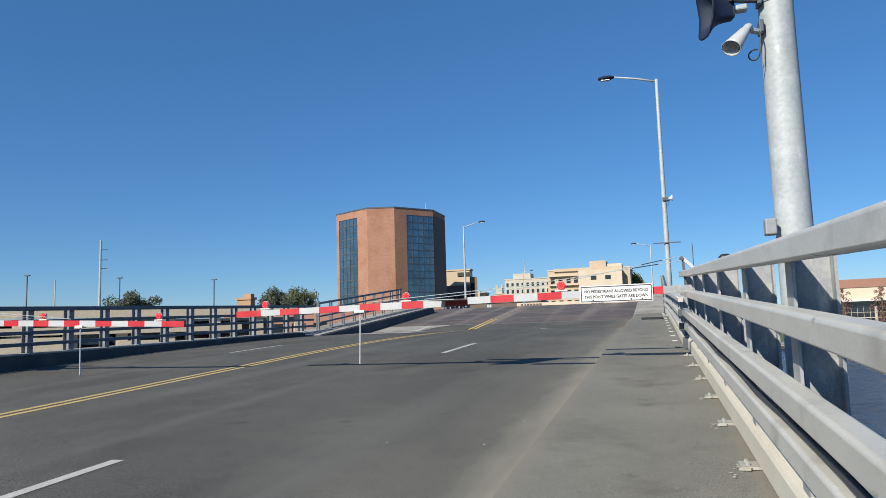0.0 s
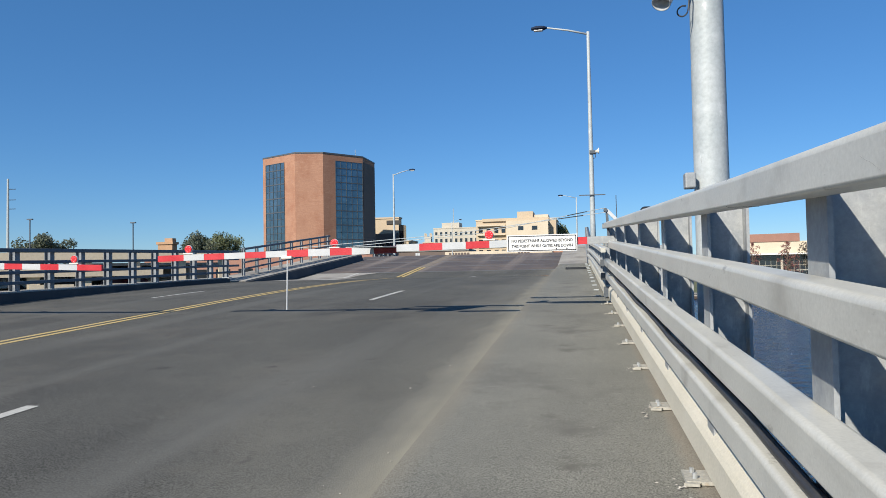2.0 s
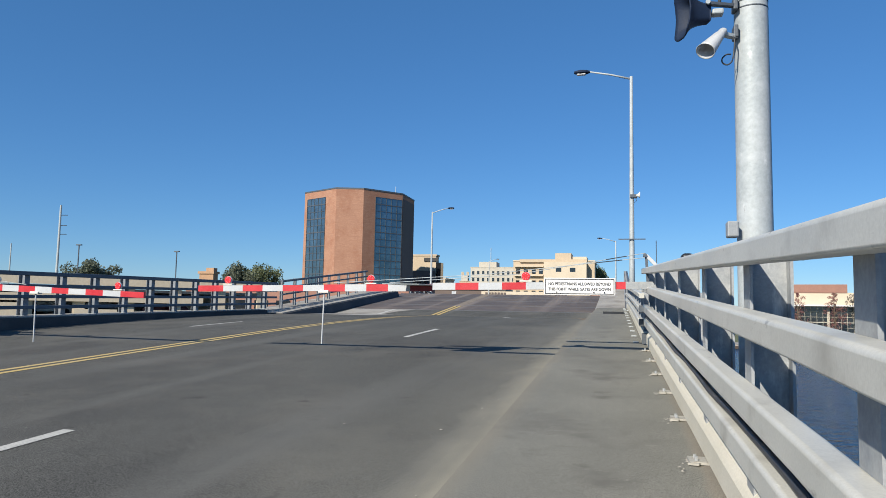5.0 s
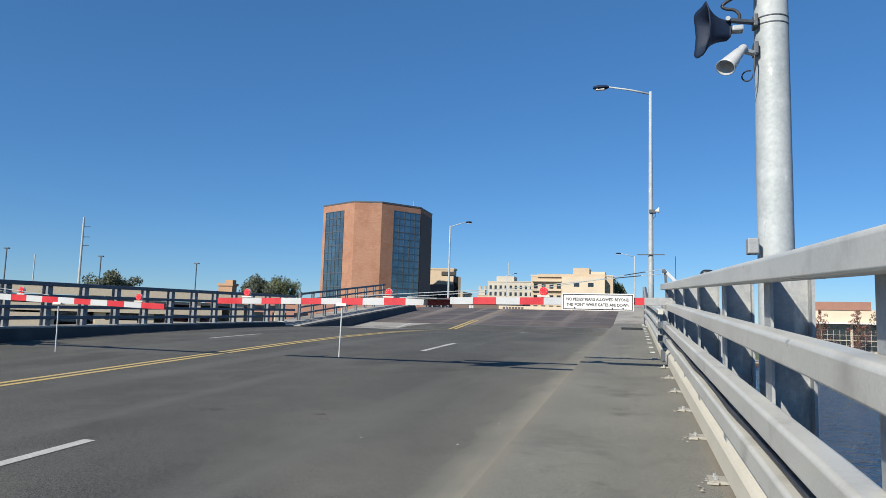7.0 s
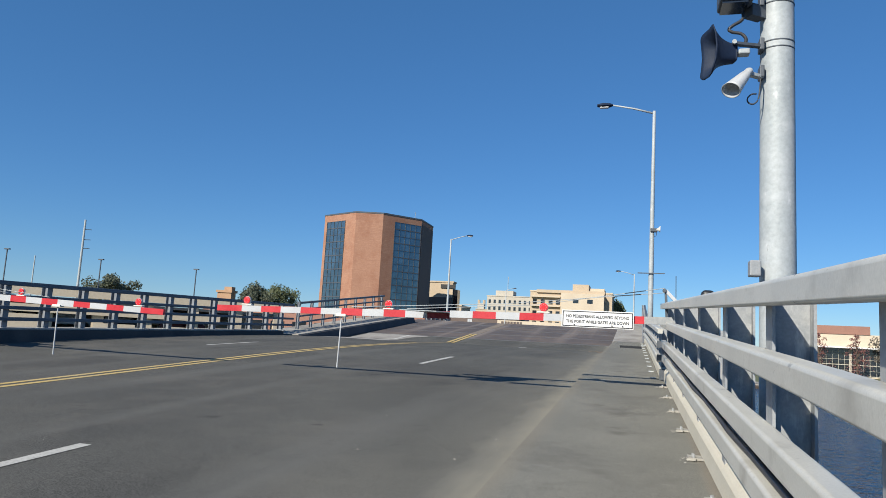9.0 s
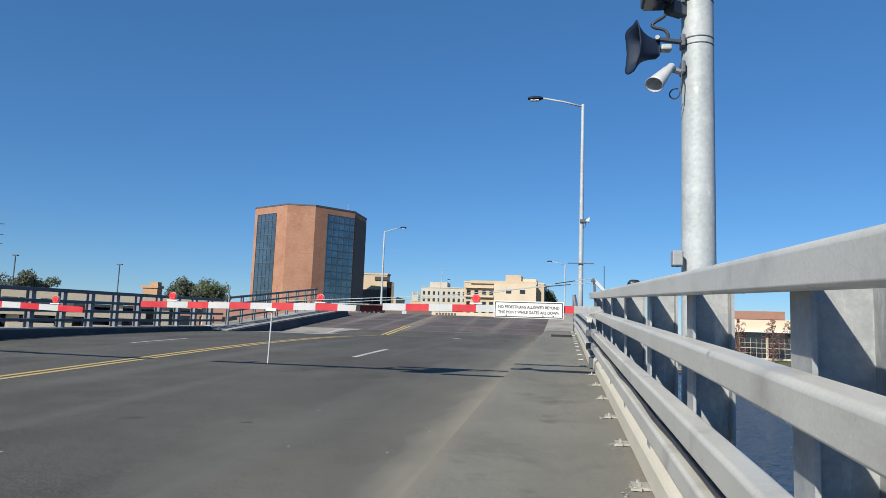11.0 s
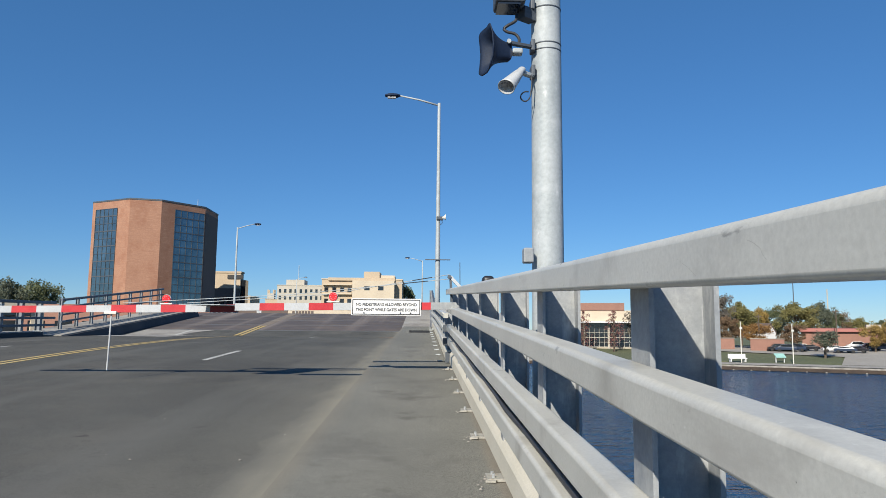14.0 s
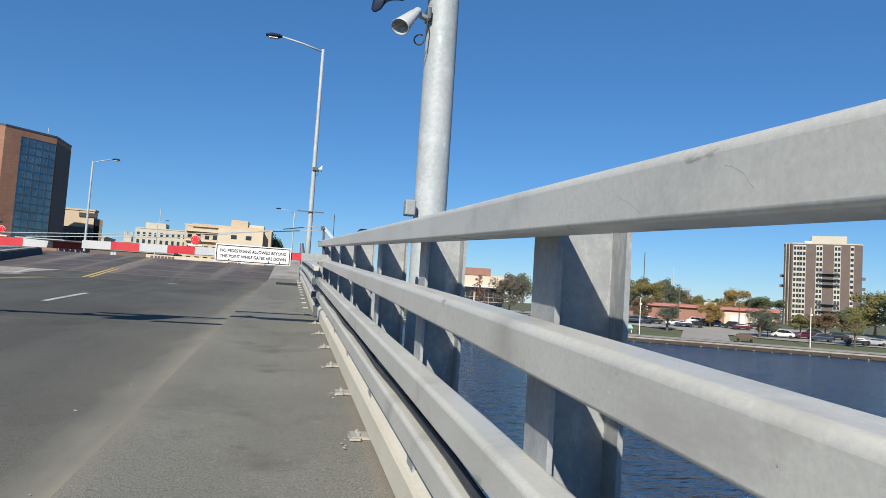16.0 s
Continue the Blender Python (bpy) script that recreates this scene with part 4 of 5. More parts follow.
def inland(x, y):
    """Metres behind the far quay."""
    right = (x - 65 * K) * SHORE_N.x + (y - 168 * K) * SHORE_N.y
    town = min(y - 100, -(x - 8) * 0.9)
    left = min(-x - 26, y + 200)
    return max(right, town, left)


def land_z(x, y):
    d = inland(x, y)
    if d < 0:
        return max(-12.0, -4.08 + d * 3)
    return -4.08 + min(2.7, 0.05 * d)


xs = sorted(set([-2400, -1500, -900, -600, -400] + list(range(-300, 301, 8)) + [400, 600, 900, 1500, 2400]))
ys = sorted(set([-2400, -1200, -600, -300, -150] + list(range(-60, 421, 8)) + [500, 700, 1000, 1600, 2400]))
bm = bmesh.new()
grid = [[bm.verts.new((x, y, land_z(x, y))) for x in xs] for y in ys]
for r0, r1 in zip(grid, grid[1:]):
    for i in range(len(xs) - 1):
        bm.faces.new((r0[i], r0[i + 1], r1[i + 1], r1[i]))
structure("ground", bm, GRASS, "autumn grass of the river banks", "ground")
SHORE_T = Vector((SHORE_N.y, -SHORE_N.x, 0))


def bank(along, back, z=None):
    p = Vector((65, 168, 0)) * K + SHORE_T * along + SHORE_N * back
    return (p.x, p.y, land_z(p.x, p.y) if z is None else z)


def bank_strip(a0, a1, b0, b1, lift, n=12):
    bm = bmesh.new()
    rows = []
    for i in range(n + 1):
        a = a0 + (a1 - a0) * i / n
        p, q = bank(a, b0), bank(a, b1)
        rows.append((bm.verts.new((p[0], p[1], p[2] + lift)), bm.verts.new((q[0], q[1], q[2] + lift))))
    for r0, r1 in zip(rows, rows[1:]):
        bm.faces.new((r0[0], r1[0], r1[1], r0[1]))
    return bm


bm = bmesh.new()
beam(bm, bank(-90, 0.3, -4.5), bank(160, 0.3, -4.5), 1.4, 1.0)
structure("quay_wall", bm, CONC, "pale concrete quay edge along the river", "quay")
bm = bmesh.new()
beam(bm, bank(-90, -0.75, -4.45), bank(160, -0.75, -4.45), 0.6, 0.42)
for k in range(84):
    beam(bm, bank(-90 + 3 * k, -0.95, -4.62), bank(-87.3 + 3 * k, -0.95, -4.62), 0.9, 0.4)
structure("quay_timber", bm, TIMBER, "dark brown timber fenders along the quay", "fender")
bm = bmesh.new()
beam(bm, bank(-90, -0.6, -4.82), bank(160, -0.6, -4.82), 1.1, 0.16)
structure("quay_footing", bm, CONC, "pale concrete footing of the quay at the waterline", "quay")
structure("riverside_path", bank_strip(-90, 160, 0.9, 5.2, 0.12), CONC, "pale concrete riverside path", "path")
bm = bmesh.new()
rows = []
for k in range(23):
    a = -60 + 10 * k
    p, q = bank(a, min(40, max(17, 33 - 0.4 * (a - 2.5)))), bank(a, 56)
    rows.append((bm.verts.new((p[0], p[1], p[2] + 0.15)), bm.verts.new((q[0], q[1], q[2] + 0.15))))
for r0, r1 in zip(rows, rows[1:]):
    bm.faces.new((r0[0], r1[0], r1[1], r0[1]))
structure("parking_lot", bm, PAVE, "grey parking lot behind the grass bank", "parking lot")
structure("parking_drive", bank_strip(23, 32, 5.2, 25, 0.16), PAVE, "grey ramp from parking lot to path", "drive")


# ---- trees ----
def tree_meshes(seed, kind):
    """Trunk with limbs and a crown of leaf clumps, about ten metres high."""
    rnd = random.Random(seed)
    tb = bmesh.new()
    tube(tb, [(0, 0, 0), (0.1, 0.05, 2), (0, 0.1, 4.2), (0.1, 0, 7.5)], 0.24, 8, 0.05)
    tips = []
    for i in range(22 if kind == "sparse" else 13):
        a, z0 = rnd.uniform(0, 6.28), rnd.uniform(2.2, 6.5)
        ln = rnd.uniform(1.6, 3.3) * (1.0 if kind == "round" else 0.55)
        e = Vector((math.cos(a) * ln, math.sin(a) * ln, z0 + rnd.uniform(1.0, 2.4)))
        tube(tb, [(0.05, 0.05, z0), (e.x * 0.5, e.y * 0.5, z0 + (e.z - z0) * 0.65), e], 0.09, 5, 0.02)
        tips.append(e)
    if kind == "cone":
        tips = [Vector((rnd.gauss(0, 1.5) * (1 - z / 11), rnd.gauss(0, 1.5) * (1 - z / 11), z)) for z in [1.6 + 8.0 * i / 25 for i in range(26)]]
    else:
        tips += [Vector((rnd.uniform(-1, 1), rnd.uniform(-1, 1), rnd.uniform(6.5, 8.8))) for _ in range(5)]
        for _ in range(16 if kind == "round" else 5):
            v = Vector((rnd.gauss(0, 1), rnd.gauss(0, 1), rnd.gauss(0, 1))).normalized() * rnd.uniform(0.6, 1.0)
            tips.append(Vector((v.x * 2.7, v.y * 2.7, 5.4 + v.z * 3.4)))
    cb = bmesh.new()
    per = {"round": 210, "cone": 42, "sparse": 75}[kind]
    for t in tips:
        rad = rnd.uniform(0.7, 1.5) if kind != "cone" else (1.7 * (1 - t.z / 11) + 0.25) * rnd.uniform(0.8, 1.1)
        for _ in range(per):
            v = Vector((rnd.gauss(0, 1), rnd.gauss(0, 1), rnd.gauss(0, 0.75))).normalized() * rad * rnd.random() ** 0.45
            c = t + v
            s = rnd.uniform(0.07, 0.18) * (0.8 if kind == "cone" else 1.0)
            q = Euler((rnd.uniform(0, 6), rnd.uniform(0, 6), rnd.uniform(0, 6))).to_matrix()
            cb.faces.new([cb.verts.new(c + q @ Vector(p) * s) for p in ((-1, -0.6, 0), (0.2, -0.9, 0.2), (1.1, 0.1, 0), (0.1, 0.9, -0.15))])
    out = []
    for nm, b in (("trunk", tb), ("crown", cb)):
        me = bpy.data.meshes.new(nm)
        b.to_mesh(me)
        b.free()
        out.append(me)
    return out


KINDS = {"round": [tree_meshes(s, "round") for s in (1, 2, 3, 4, 6)], "cone": [tree_meshes(5, "cone")], "sparse": [tree_meshes(7, "sparse"), tree_meshes(8, "sparse")]}
crowns = {}


def tree(x, y, h, w, kind, mat, label, z=None, i=0):
    """A tree of height h and width w."""
    z = land_z(x, y) if z is None else z
    t = thing("tree", (x, y, z), label, "tree", "trees")
    tm, cm = KINDS[kind][i % len(KINDS[kind])]
    key = (cm.name, mat.name)
    if key not in crowns:
        c = cm.copy()
        c.materials.append(mat)
        crowns[key] = c
        if not tm.materials:
            tm.materials.append(BARK)
    turn = pose(0, 0, 0, 0, 0, (x * 37 + y * 11) % 360)
    for nm, me in (("trunk", tm), ("crown", crowns[key])):
        o = new(nm, me)
        o.parent = t
        o.matrix_basis = turn @ Matrix.Diagonal((w / 6.2, w / 6.2, h / 10.0, 1))
    return t


EYE = Vector((0, 0, 1.22))


def out_at(x, y, z, d):
    """The place d metres out in the direction of a nearer point."""
    v = Vector((x, y, z)) - EYE
    return EYE + v * (d / math.hypot(v.x, v.y))


TREES = (
    # direction x, y and rise of the crown's top for 100 m, distance, width for 100 m, kind, leaves, label
    (38.1, 92.5, 6.26, 198, 5.0, "sparse", L_BARE, "tall thinning autumn tree with grey branches"),
    (38.9, 92.1, 2.76, 190, 3.4, "round", L_RUST, "rusty olive autumn tree on the bank"),
    (37.0, 92.9, 2.4, 192, 3.0, "round", L_BARE, "brownish thinning tree by the brick wall"),
    (40.7, 91.4, 4.68, 212, 3.8, "round", L_OLIVE, "olive green autumn tree behind the lot"),
    (39.6, 91.8, 4.1, 216, 3.4, "round", L_TEAL, "grey-green broadleaf tree behind the lot"),
    (42.6, 90.5, 3.97, 218, 2.8, "round", L_GOLD, "golden autumn tree behind the white house"),
    (42.3, 90.6, 1.85, 190, 3.2, "round", L_ORANGE, "orange autumn tree in front of the white house"),
    (43.6, 90.0, 3.62, 226, 3.0, "round", L_GREEN, "dark green tree behind the white house"),
    (44.9, 89.3, 3.0, 222, 2.6, "round", L_TEAL, "grey-green broadleaf tree behind the lot"),
    (46.4, 88.6, 4.9, 212, 4.4, "round", L_OLIVE, "large yellowing olive tree behind the lot"),
    (48.8, 87.3, 4.65, 224, 3.0, "round", L_TEAL, "tall grey-green tree behind the lot"),
    (50.0, 86.6, 3.3, 226, 2.6, "round", L_GREEN, "green broadleaf tree behind the red roof"),
    (46.1, 88.7, 1.67, 190, 2.8, "round", L_RUST, "reddish brown tree by the parking lot"),
    (49.1, 87.1, 1.14, 164, 4.6, "sparse", L_TEAL, "young grey-green tree on the grass bank"),
    (51.0, 86.0, 3.5, 228, 2.4, "sparse", L_RUST, "purplish thinning tree behind the red roof"),
    (52.4, 85.2, 2.6, 228, 2.6, "round", L_OLIVE, "olive tree behind the red roof"),
    (53.7, 84.4, 1.67, 184, 2.9, "round", L_GOLD, "small golden tree in front of the brick building"),
    (56.0, 82.8, 3.5, 232, 3.5, "round", L_GOLD, "golden autumn tree behind the red roof"),
    (54.3, 84.0, 2.2, 234, 2.4, "round", L_GREEN, "green broadleaf tree behind the red roof"),
    (59.3, 80.5, 3.0, 236, 3.8, "round", L_GREEN, "green broadleaf tree beside the apartment tower"),
    (57.8, 81.6, 2.6, 238, 2.4, "round", L_TEAL, "grey-green broadleaf tree behind the red roof"),
    (58.6, 81.0, 1.47, 162, 4.6, "sparse", L_TEAL, "young grey-green tree by the parking lot"),
    (59.4, 80.4, 0.7, 166, 2.6, "round", L_TEAL, "small grey-green tree by the parking lot"),
    (62.3, 78.2, 0.8, 180, 2.9, "round", L_OLIVE, "yellowing tree at the foot of the apartment tower"),
    (64.5, 76.4, 1.36, 182, 3.6, "round", L_RUST, "brownish tree at the foot of the apartment tower"),
    (65.8, 75.3, 1.6, 184, 3.0, "round", L_GREEN, "green tree at the foot of the apartment tower"),
    (66.9, 74.4, 2.24, 157, 2.8, "sparse", L_OLIVE, "young olive tree on the grass bank"),
    (68.4, 73.0, 4.0, 190, 5.0, "round", L_OLIVE, "olive tree at the edge of the parking lot"),
    (67.4, 73.9, 2.6, 200, 3.4, "round", L_TEAL, "grey-green tree at the edge of the parking lot"),
    (70.5, 71.0, 4.4, 186, 5.0, "round", L_GREEN, "green tree at the edge of the parking lot"),
    (29.6, 95.5, 4.2, 180, 4.2, "round", L_BARE, "dark reddish green tree by the low building"),
    (31.4, 95.0, 4.6, 196, 3.6, "sparse", L_GREEN, "green tree by the low building"),
    (21.6, 97.6, 3.3, 178, 3.3, "cone", L_RED, "slender dark red autumn tree"),
    (25.5, 96.7, 3.3, 178, 3.8, "cone", L_RED, "slender dark red autumn tree"),
    (-64.9, 76.1, 6.5, 150, 5.6, "round", L_TEAL, "dark green tree behind the parking structure"),
    (-50.3, 86.5, 6.6, 150, 5.3, "round", L_TEAL, "dark green tree beside the brick building"),
    (-47.6, 88.0, 6.5, 150, 4.8, "round", L_GREEN, "yellowing green tree beside the brick building"),
    (-2.8, 100.0, 6.9, 290, 3.1, "round", L_GREEN, "dark tree beside the tan apartment block"),
)
for i, (x, y, z, d, w, kind, lm, lab) in enumerate(TREES):
    p = out_at(x, y, EYE.z + z, d)
    g = land_z(p.x, p.y)
    tree(p.x, p.y, (p.z - g) * 1.03, w * d / 100, kind, lm, lab, g, i)


# ---- buildings ----
def on_wall(bm, a, b, s0, s1, z0, z1, depth0, depth1):
    """Block on the wall from a to b, between the shares s0 and s1 of its length."""
    a, b = Vector((*a, 0)), Vector((*b, 0))
    d = b - a
    n = Vector((d.y, -d.x, 0)).normalized()
    p, q = a + d * s0, a + d * s1
    loft(bm, [[(r + n * depth0) + Vector((0, 0, z0)), (r + n * depth1) + Vector((0, 0, z0)), (r + n * depth1) + Vector((0, 0, z1)), (r + n * depth0) + Vector((0, 0, z1))] for r in (p, q)])


def glazing(parent, a, b, s0, s1, z0, z1, cols, rows, glass=GLASS, frame_mat=DARK_STEEL, bar=0.09):
    win = part("window", bmesh.new(), frame_mat, parent)
    bm = bmesh.new()
    on_wall(bm, a, b, s0, s1, z0, z1, 0.02, 0.05)
    part("glass", bm, glass, win)
    bm = bmesh.new()
    ln = (Vector(b) - Vector(a)).length
    for c in range(cols + 1):
        s = s0 + (s1 - s0) * c / cols
        on_wall(bm, a, b, s - bar / ln / 2, s + bar / ln / 2, z0, z1, 0.05, 0.13)
    for r in range(rows + 1):
        z = z0 + (z1 - z0) * r / rows
        k = 2.2 if r % 2 == 0 else 1.0
        on_wall(bm, a, b, s0, s1, z - bar * k / 2, z + bar * k / 2, 0.05, 0.125)
    part("mullions", bm, frame_mat, win)


def windows(parent, a, b, shares, levels, w, h, glass=GLASS_D):
    ln = (Vector(b) - Vector(a)).length
    for s in shares:
        for z in levels:
            bm = bmesh.new()
            on_wall(bm, a, b, s - w / ln / 2, s + w / ln / 2, z, z + h, 0.01, 0.06)
            part("window", bm, glass, parent)


G_TOWN = -2.0
TOW = [(-67.8, 143.2), (-58.3, 138.2), (-52.7, 139.7), (-46.5, 147.4), (-46.6, 156.7), (-53.5, 163), (-61.5, 164), (-69, 158.5), (-71, 150.5)]
tw = thing("office_tower", (-58, 150, G_TOWN), "orange brick eight-sided office tower with tall window bands", "building")
part("wall", prism(bmesh.new(), TOW, G_TOWN, 26.9), BRICK, tw)
cx, cy = -59, 151
part("roof", prism(bmesh.new(), [(cx + (x - cx) * 1.006, cy + (y - cy) * 1.006) for x, y in TOW], 26.9, 27.2), DARK_STEEL, tw, "dark parapet cap")
glazing(tw, TOW[0], TOW[1], 0.1, 0.68, 0.0, 25.4, 5, 17)
glazing(tw, TOW[2], TOW[3], 0.3, 0.985, 0.0, 25.6, 5, 17)
# Dark panel laid over the brick side, painting in its shade.
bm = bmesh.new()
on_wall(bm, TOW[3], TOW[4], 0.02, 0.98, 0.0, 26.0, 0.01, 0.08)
part("shade_panel", bm, BROWN_WALL, tw, "brick side with its shade painted dark brown")
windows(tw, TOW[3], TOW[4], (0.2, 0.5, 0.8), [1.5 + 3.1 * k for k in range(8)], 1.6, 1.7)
part("aerial", tube(bmesh.new(), [(-49, 150, 27.5), (-49, 150, 29.2)], 0.06, 5), GALV, tw)


def block(name, x0, x1, y0, y1, z0, z1, wall, label, roof=ROOF_GREY, lip=0.4):
    t = thing(name, ((x0 + x1) / 2, (y0 + y1) / 2, z0), label, "building")
    part("wall", box(bmesh.new(), x0, x1, y0, y1, z0, z1), wall, t)
    part("roof", box(bmesh.new(), x0 - 0.2, x1 + 0.2, y0 - 0.2, y1 + 0.2, z1, z1 + lip), roof, t)
    return t


of = block("office_building", -57, -48.2, 184, 187, G_TOWN, 16.4, TAN, "low tan office building with dark ribbon windows", TAN)
part("lower_wall", box(bmesh.new(), -57.1, -48.3, 183.6, 183.95, G_TOWN, 12.4), BROWN_WALL, of, "dark brown lower storeys")
windows(of, (-57.1, 183.6), (-48.3, 183.6), (0.1, 0.3, 0.5, 0.7, 0.9), (1.0, 4.6, 8.2), 1.3, 1.7)
part("sign_panel", box(bmesh.new(), -51.5, -47.6, 183.7, 183.95, 14.9, 15.9), INK, of, "dark sign panel")
part("corner_bay", box(bmesh.new(), -47.95, -46.9, 184.2, 187, G_TOWN, 14.6), GLASS_D, of, "dark glazed corner bay")

wb = block("pale_building", -70, -48, 333, 350, G_TOWN, 23.0, PALE, "pale stone office building with rows of windows", PALE)
windows(wb, (-70, 333), (-48, 333), [0.06 + 0.11 * i for i in range(9)], (9.5, 13.0, 16.5, 19.7), 1.1, 1.7)
part("roof_house", box(bmesh.new(), -66.5, -58, 336, 345, 23.4, 26.0), PALE, wb)
part("aerial_mast", tube(bmesh.new(), [(-61.1, 338, 26), (-61.1, 338, 33)], 0.16, 5), GALV, wb)
ch = thing("church_tower", (-92, 420, G_TOWN), "small pale church tower with four corner pinnacles", "building")
part("wall", box(bmesh.new(), -94, -90, 420, 424, G_TOWN, 24), PALE, ch)
for a, b in ((-1, -1), (1, -1), (1, 1), (-1, 1)):
    part("pinnacle", box(bmesh.new(), -92 + a * 1.6 - 0.4, -92 + a * 1.6 + 0.4, 422 + b * 1.6 - 0.4, 422 + b * 1.6 + 0.4, 24, 26.2), TAN, ch)
fb = block("background_building", -86, -72, 380, 395, G_TOWN, 18.5, TAN, "distant low tan town building", TAN)
fc = block("background_building", -60, -52, 210, 222, G_TOWN, 11.5, TAN, "distant low tan town building", TAN)

ap = block("apartment_block", -40, -9.5, 270, 290, G_TOWN, 21.4, TAN, "stepped tan apartment block with penthouse", CREAM_WALL)
part("penthouse", box(bmesh.new(), -24.2, -18.2, 271, 282, 21.8, 24.6), TAN, ap)
part("upper_storey", box(bmesh.new(), -37.5, -12.2, 269.2, 286, 21.0, 22.1), TAN, ap)
part("roof_hut", box(bmesh.new(), -18.2, -12.5, 272, 283, 21.9, 23.3), CREAM_WALL, ap)
part("wing", box(bmesh.new(), -28, -12.3, 266, 270, G_TOWN, 20.8), CREAM_WALL, ap)
windows(ap, (-28, 266), (-12.3, 266), (0.35, 0.68), (6, 11.6, 17.2), 2.0, 1.5)
windows(ap, (-40, 270), (-28, 270), (0.15, 0.4, 0.65, 0.88), (8.5, 12.4, 16.6), 1.5, 1.7)
bm = bmesh.new()
for z in (7.6, 11.6, 15.7, 19.2):
    box(bm, -39.5, -28.5, 268.7, 269.9, z, z + 0.5)
part("balcony", bm, CREAM_WALL, ap)

ho = thing("hotel", (-14, 121, G_TOWN), "low hotel front with cream fascia and glazed ground floor", "building")
part("wall", box(bmesh.new(), -23, -5, 119.4, 134, G_TOWN, 4.4), GLASS_D, ho)
part("fascia", box(bmesh.new(), -23, -4.9, 118.6, 119.3, 4.2, 4.98), CREAM_WALL, ho, "cream fascia band")
part("brick_pier", box(bmesh.new(), -5, -1.8, 119, 134, G_TOWN, 4.85), BRICK, ho)
bm = bmesh.new()
for i in range(8):
    x = -22.6 + i * 2.5
    beam(bm, (x, 119.2, 2.7), (x + 1.9, 119.2, 4.2), 0.07, 0.07)
    box(bm, x - 0.06, x + 0.06, 119.2, 119.35, G_TOWN, 4.25)
part("braces", bm, PALE, ho)
for x0, n in ((-22.3, 7), (-10.6, 4)):
    for i in range(n):
        part("lettering_bar", box(bmesh.new(), x0 + i * 0.52, x0 + i * 0.52 + 0.36, 118.52, 118.58, 4.38, 4.8), BROWN_WALL, ho, "dark letter-sized bar")
# street furniture at the far end of the bridge
for x, y in ((-25.3, 108), (-27.5, 100), (-30.5, 104)):
    b = thing("sign_post", (x, y, far_z(105)), "small white sign post in the street beyond", "sign post", "street sign posts")
    part("post", tube(bmesh.new(), [(x, y, far_z(105)), (x, y, 4.6)], 0.07, 6), GALV, b)
    part("plate", box(bmesh.new(), x - 0.35, x + 0.35, y - 0.03, y + 0.03, 3.9, 4.6), WHITE, b)
# low street front beyond the crest
bl = block("street_building", -44, -24, 150, 160, G_TOWN, 6.2, BROWN_WALL, "dark low street front beyond the bridge")

# left bank
pk = thing("parking_structure", (-52, 58, -4), "long cream concrete parking structure with open decks", "building")
PA, PB = Vector((-75, 33, 0)), Vector((-36, 67.5, 0))
for z0, z1, s0, s1 in ((-0.3, 1.4, 0, 0.585), (0.0, 0.9, 0.66, 0.73), (0.0, 0.9, 0.79, 0.83), (1.6, 2.3, 0, 0.88), (3.15, 3.85, 0, 1)):
    bm = bmesh.new()
    on_wall(bm, PA.xy, PB.xy, s0, s1, z0, z1, -0.4, 0.0)
    part("parapet", bm, CREAM_WALL, pk)
bm = bmesh.new()
for z in (-2.6, 0.0, 2.6):
    on_wall(bm, PA.xy, PB.xy, 0, 1, z, z + 0.25, -16, -0.5)
part("deck", bm, ROOF_GREY, pk)
for i in range(13):
    bm = bmesh.new()
    on_wall(bm, PA.xy, PB.xy, i / 12.0 * 0.985, i / 12.0 * 0.985 + 0.02, -4, 3.1, -0.9, -0.41)
    part("column", bm, CREAM_WALL, pk)
bm = bmesh.new()
on_wall(bm, PA.xy, PB.xy, 0, 1, -4, 3, -16.6, -16.1)
part("back_wall", bm, CREAM_WALL, pk)
bs = block("brick_stair_house", -68.1, -65.5, 104.6, 106, -3, 6.9, STAIR_BRICK, "small tan brick stair house with flat cap", STAIR_BRICK)
part("upper_box", box(bmesh.new(), -67.0, -65.6, 104.8, 105.9, 7.3, 7.9), STAIR_BRICK, bs)
lb = block("brick_office", -58, -26, 86, 98, -3, 4.0, BRICK_B, "low red brick building behind the railing", BRICK_B)
windows(lb, (-58, 86), (-26, 86), [0.06 + 0.1 * i for i in range(10)], (0.8,), 2.0, 1.6)
for x, y, zt in ((-66.1, 61.0, 8.2), (-59.5, 67.5, 8.0), (-51.3, 73.9, 7.8)):
    t = thing("parking_lamp", (x, y, 2.85), "slim dark parking lot lamp with flat head", "lamp post", "parking lamps")
    part("pole", tube(bmesh.new(), [(x, y, 2.85), (x, y, zt)], 0.065, 8), DARK_STEEL, t)
    part("head", box(bmesh.new(), x - 0.32, x + 0.32, y - 0.13, y + 0.13, zt, zt + 0.12), DARK_STEEL, t)
for x, y, z0, z1, r in ((-135.6, 146.9, -2, 26.1, 0.34), (-185.7, 182.0, -2, 20.3, 0.24)):
    t = thing("transmission_pole", (x, y, z0), "tall pale steel transmission pole", "utility pole", "transmission poles")
    part("pole", tube(bmesh.new(), [(x, y, z0), (x, y, z1)], r * 1.1, 10, r * 0.7), GALV, t)
    if z1 > 25:
        for za in (23.6, 21.0, 18.8):
            part("arm", beam(bmesh.new(), (x, y, za), (x + 1.3, y + 1.0, za + 0.1), 0.15, 0.15), DARK_STEEL, t)

# ---- right bank ----
rot_b = math.atan2(-34.4, 146)


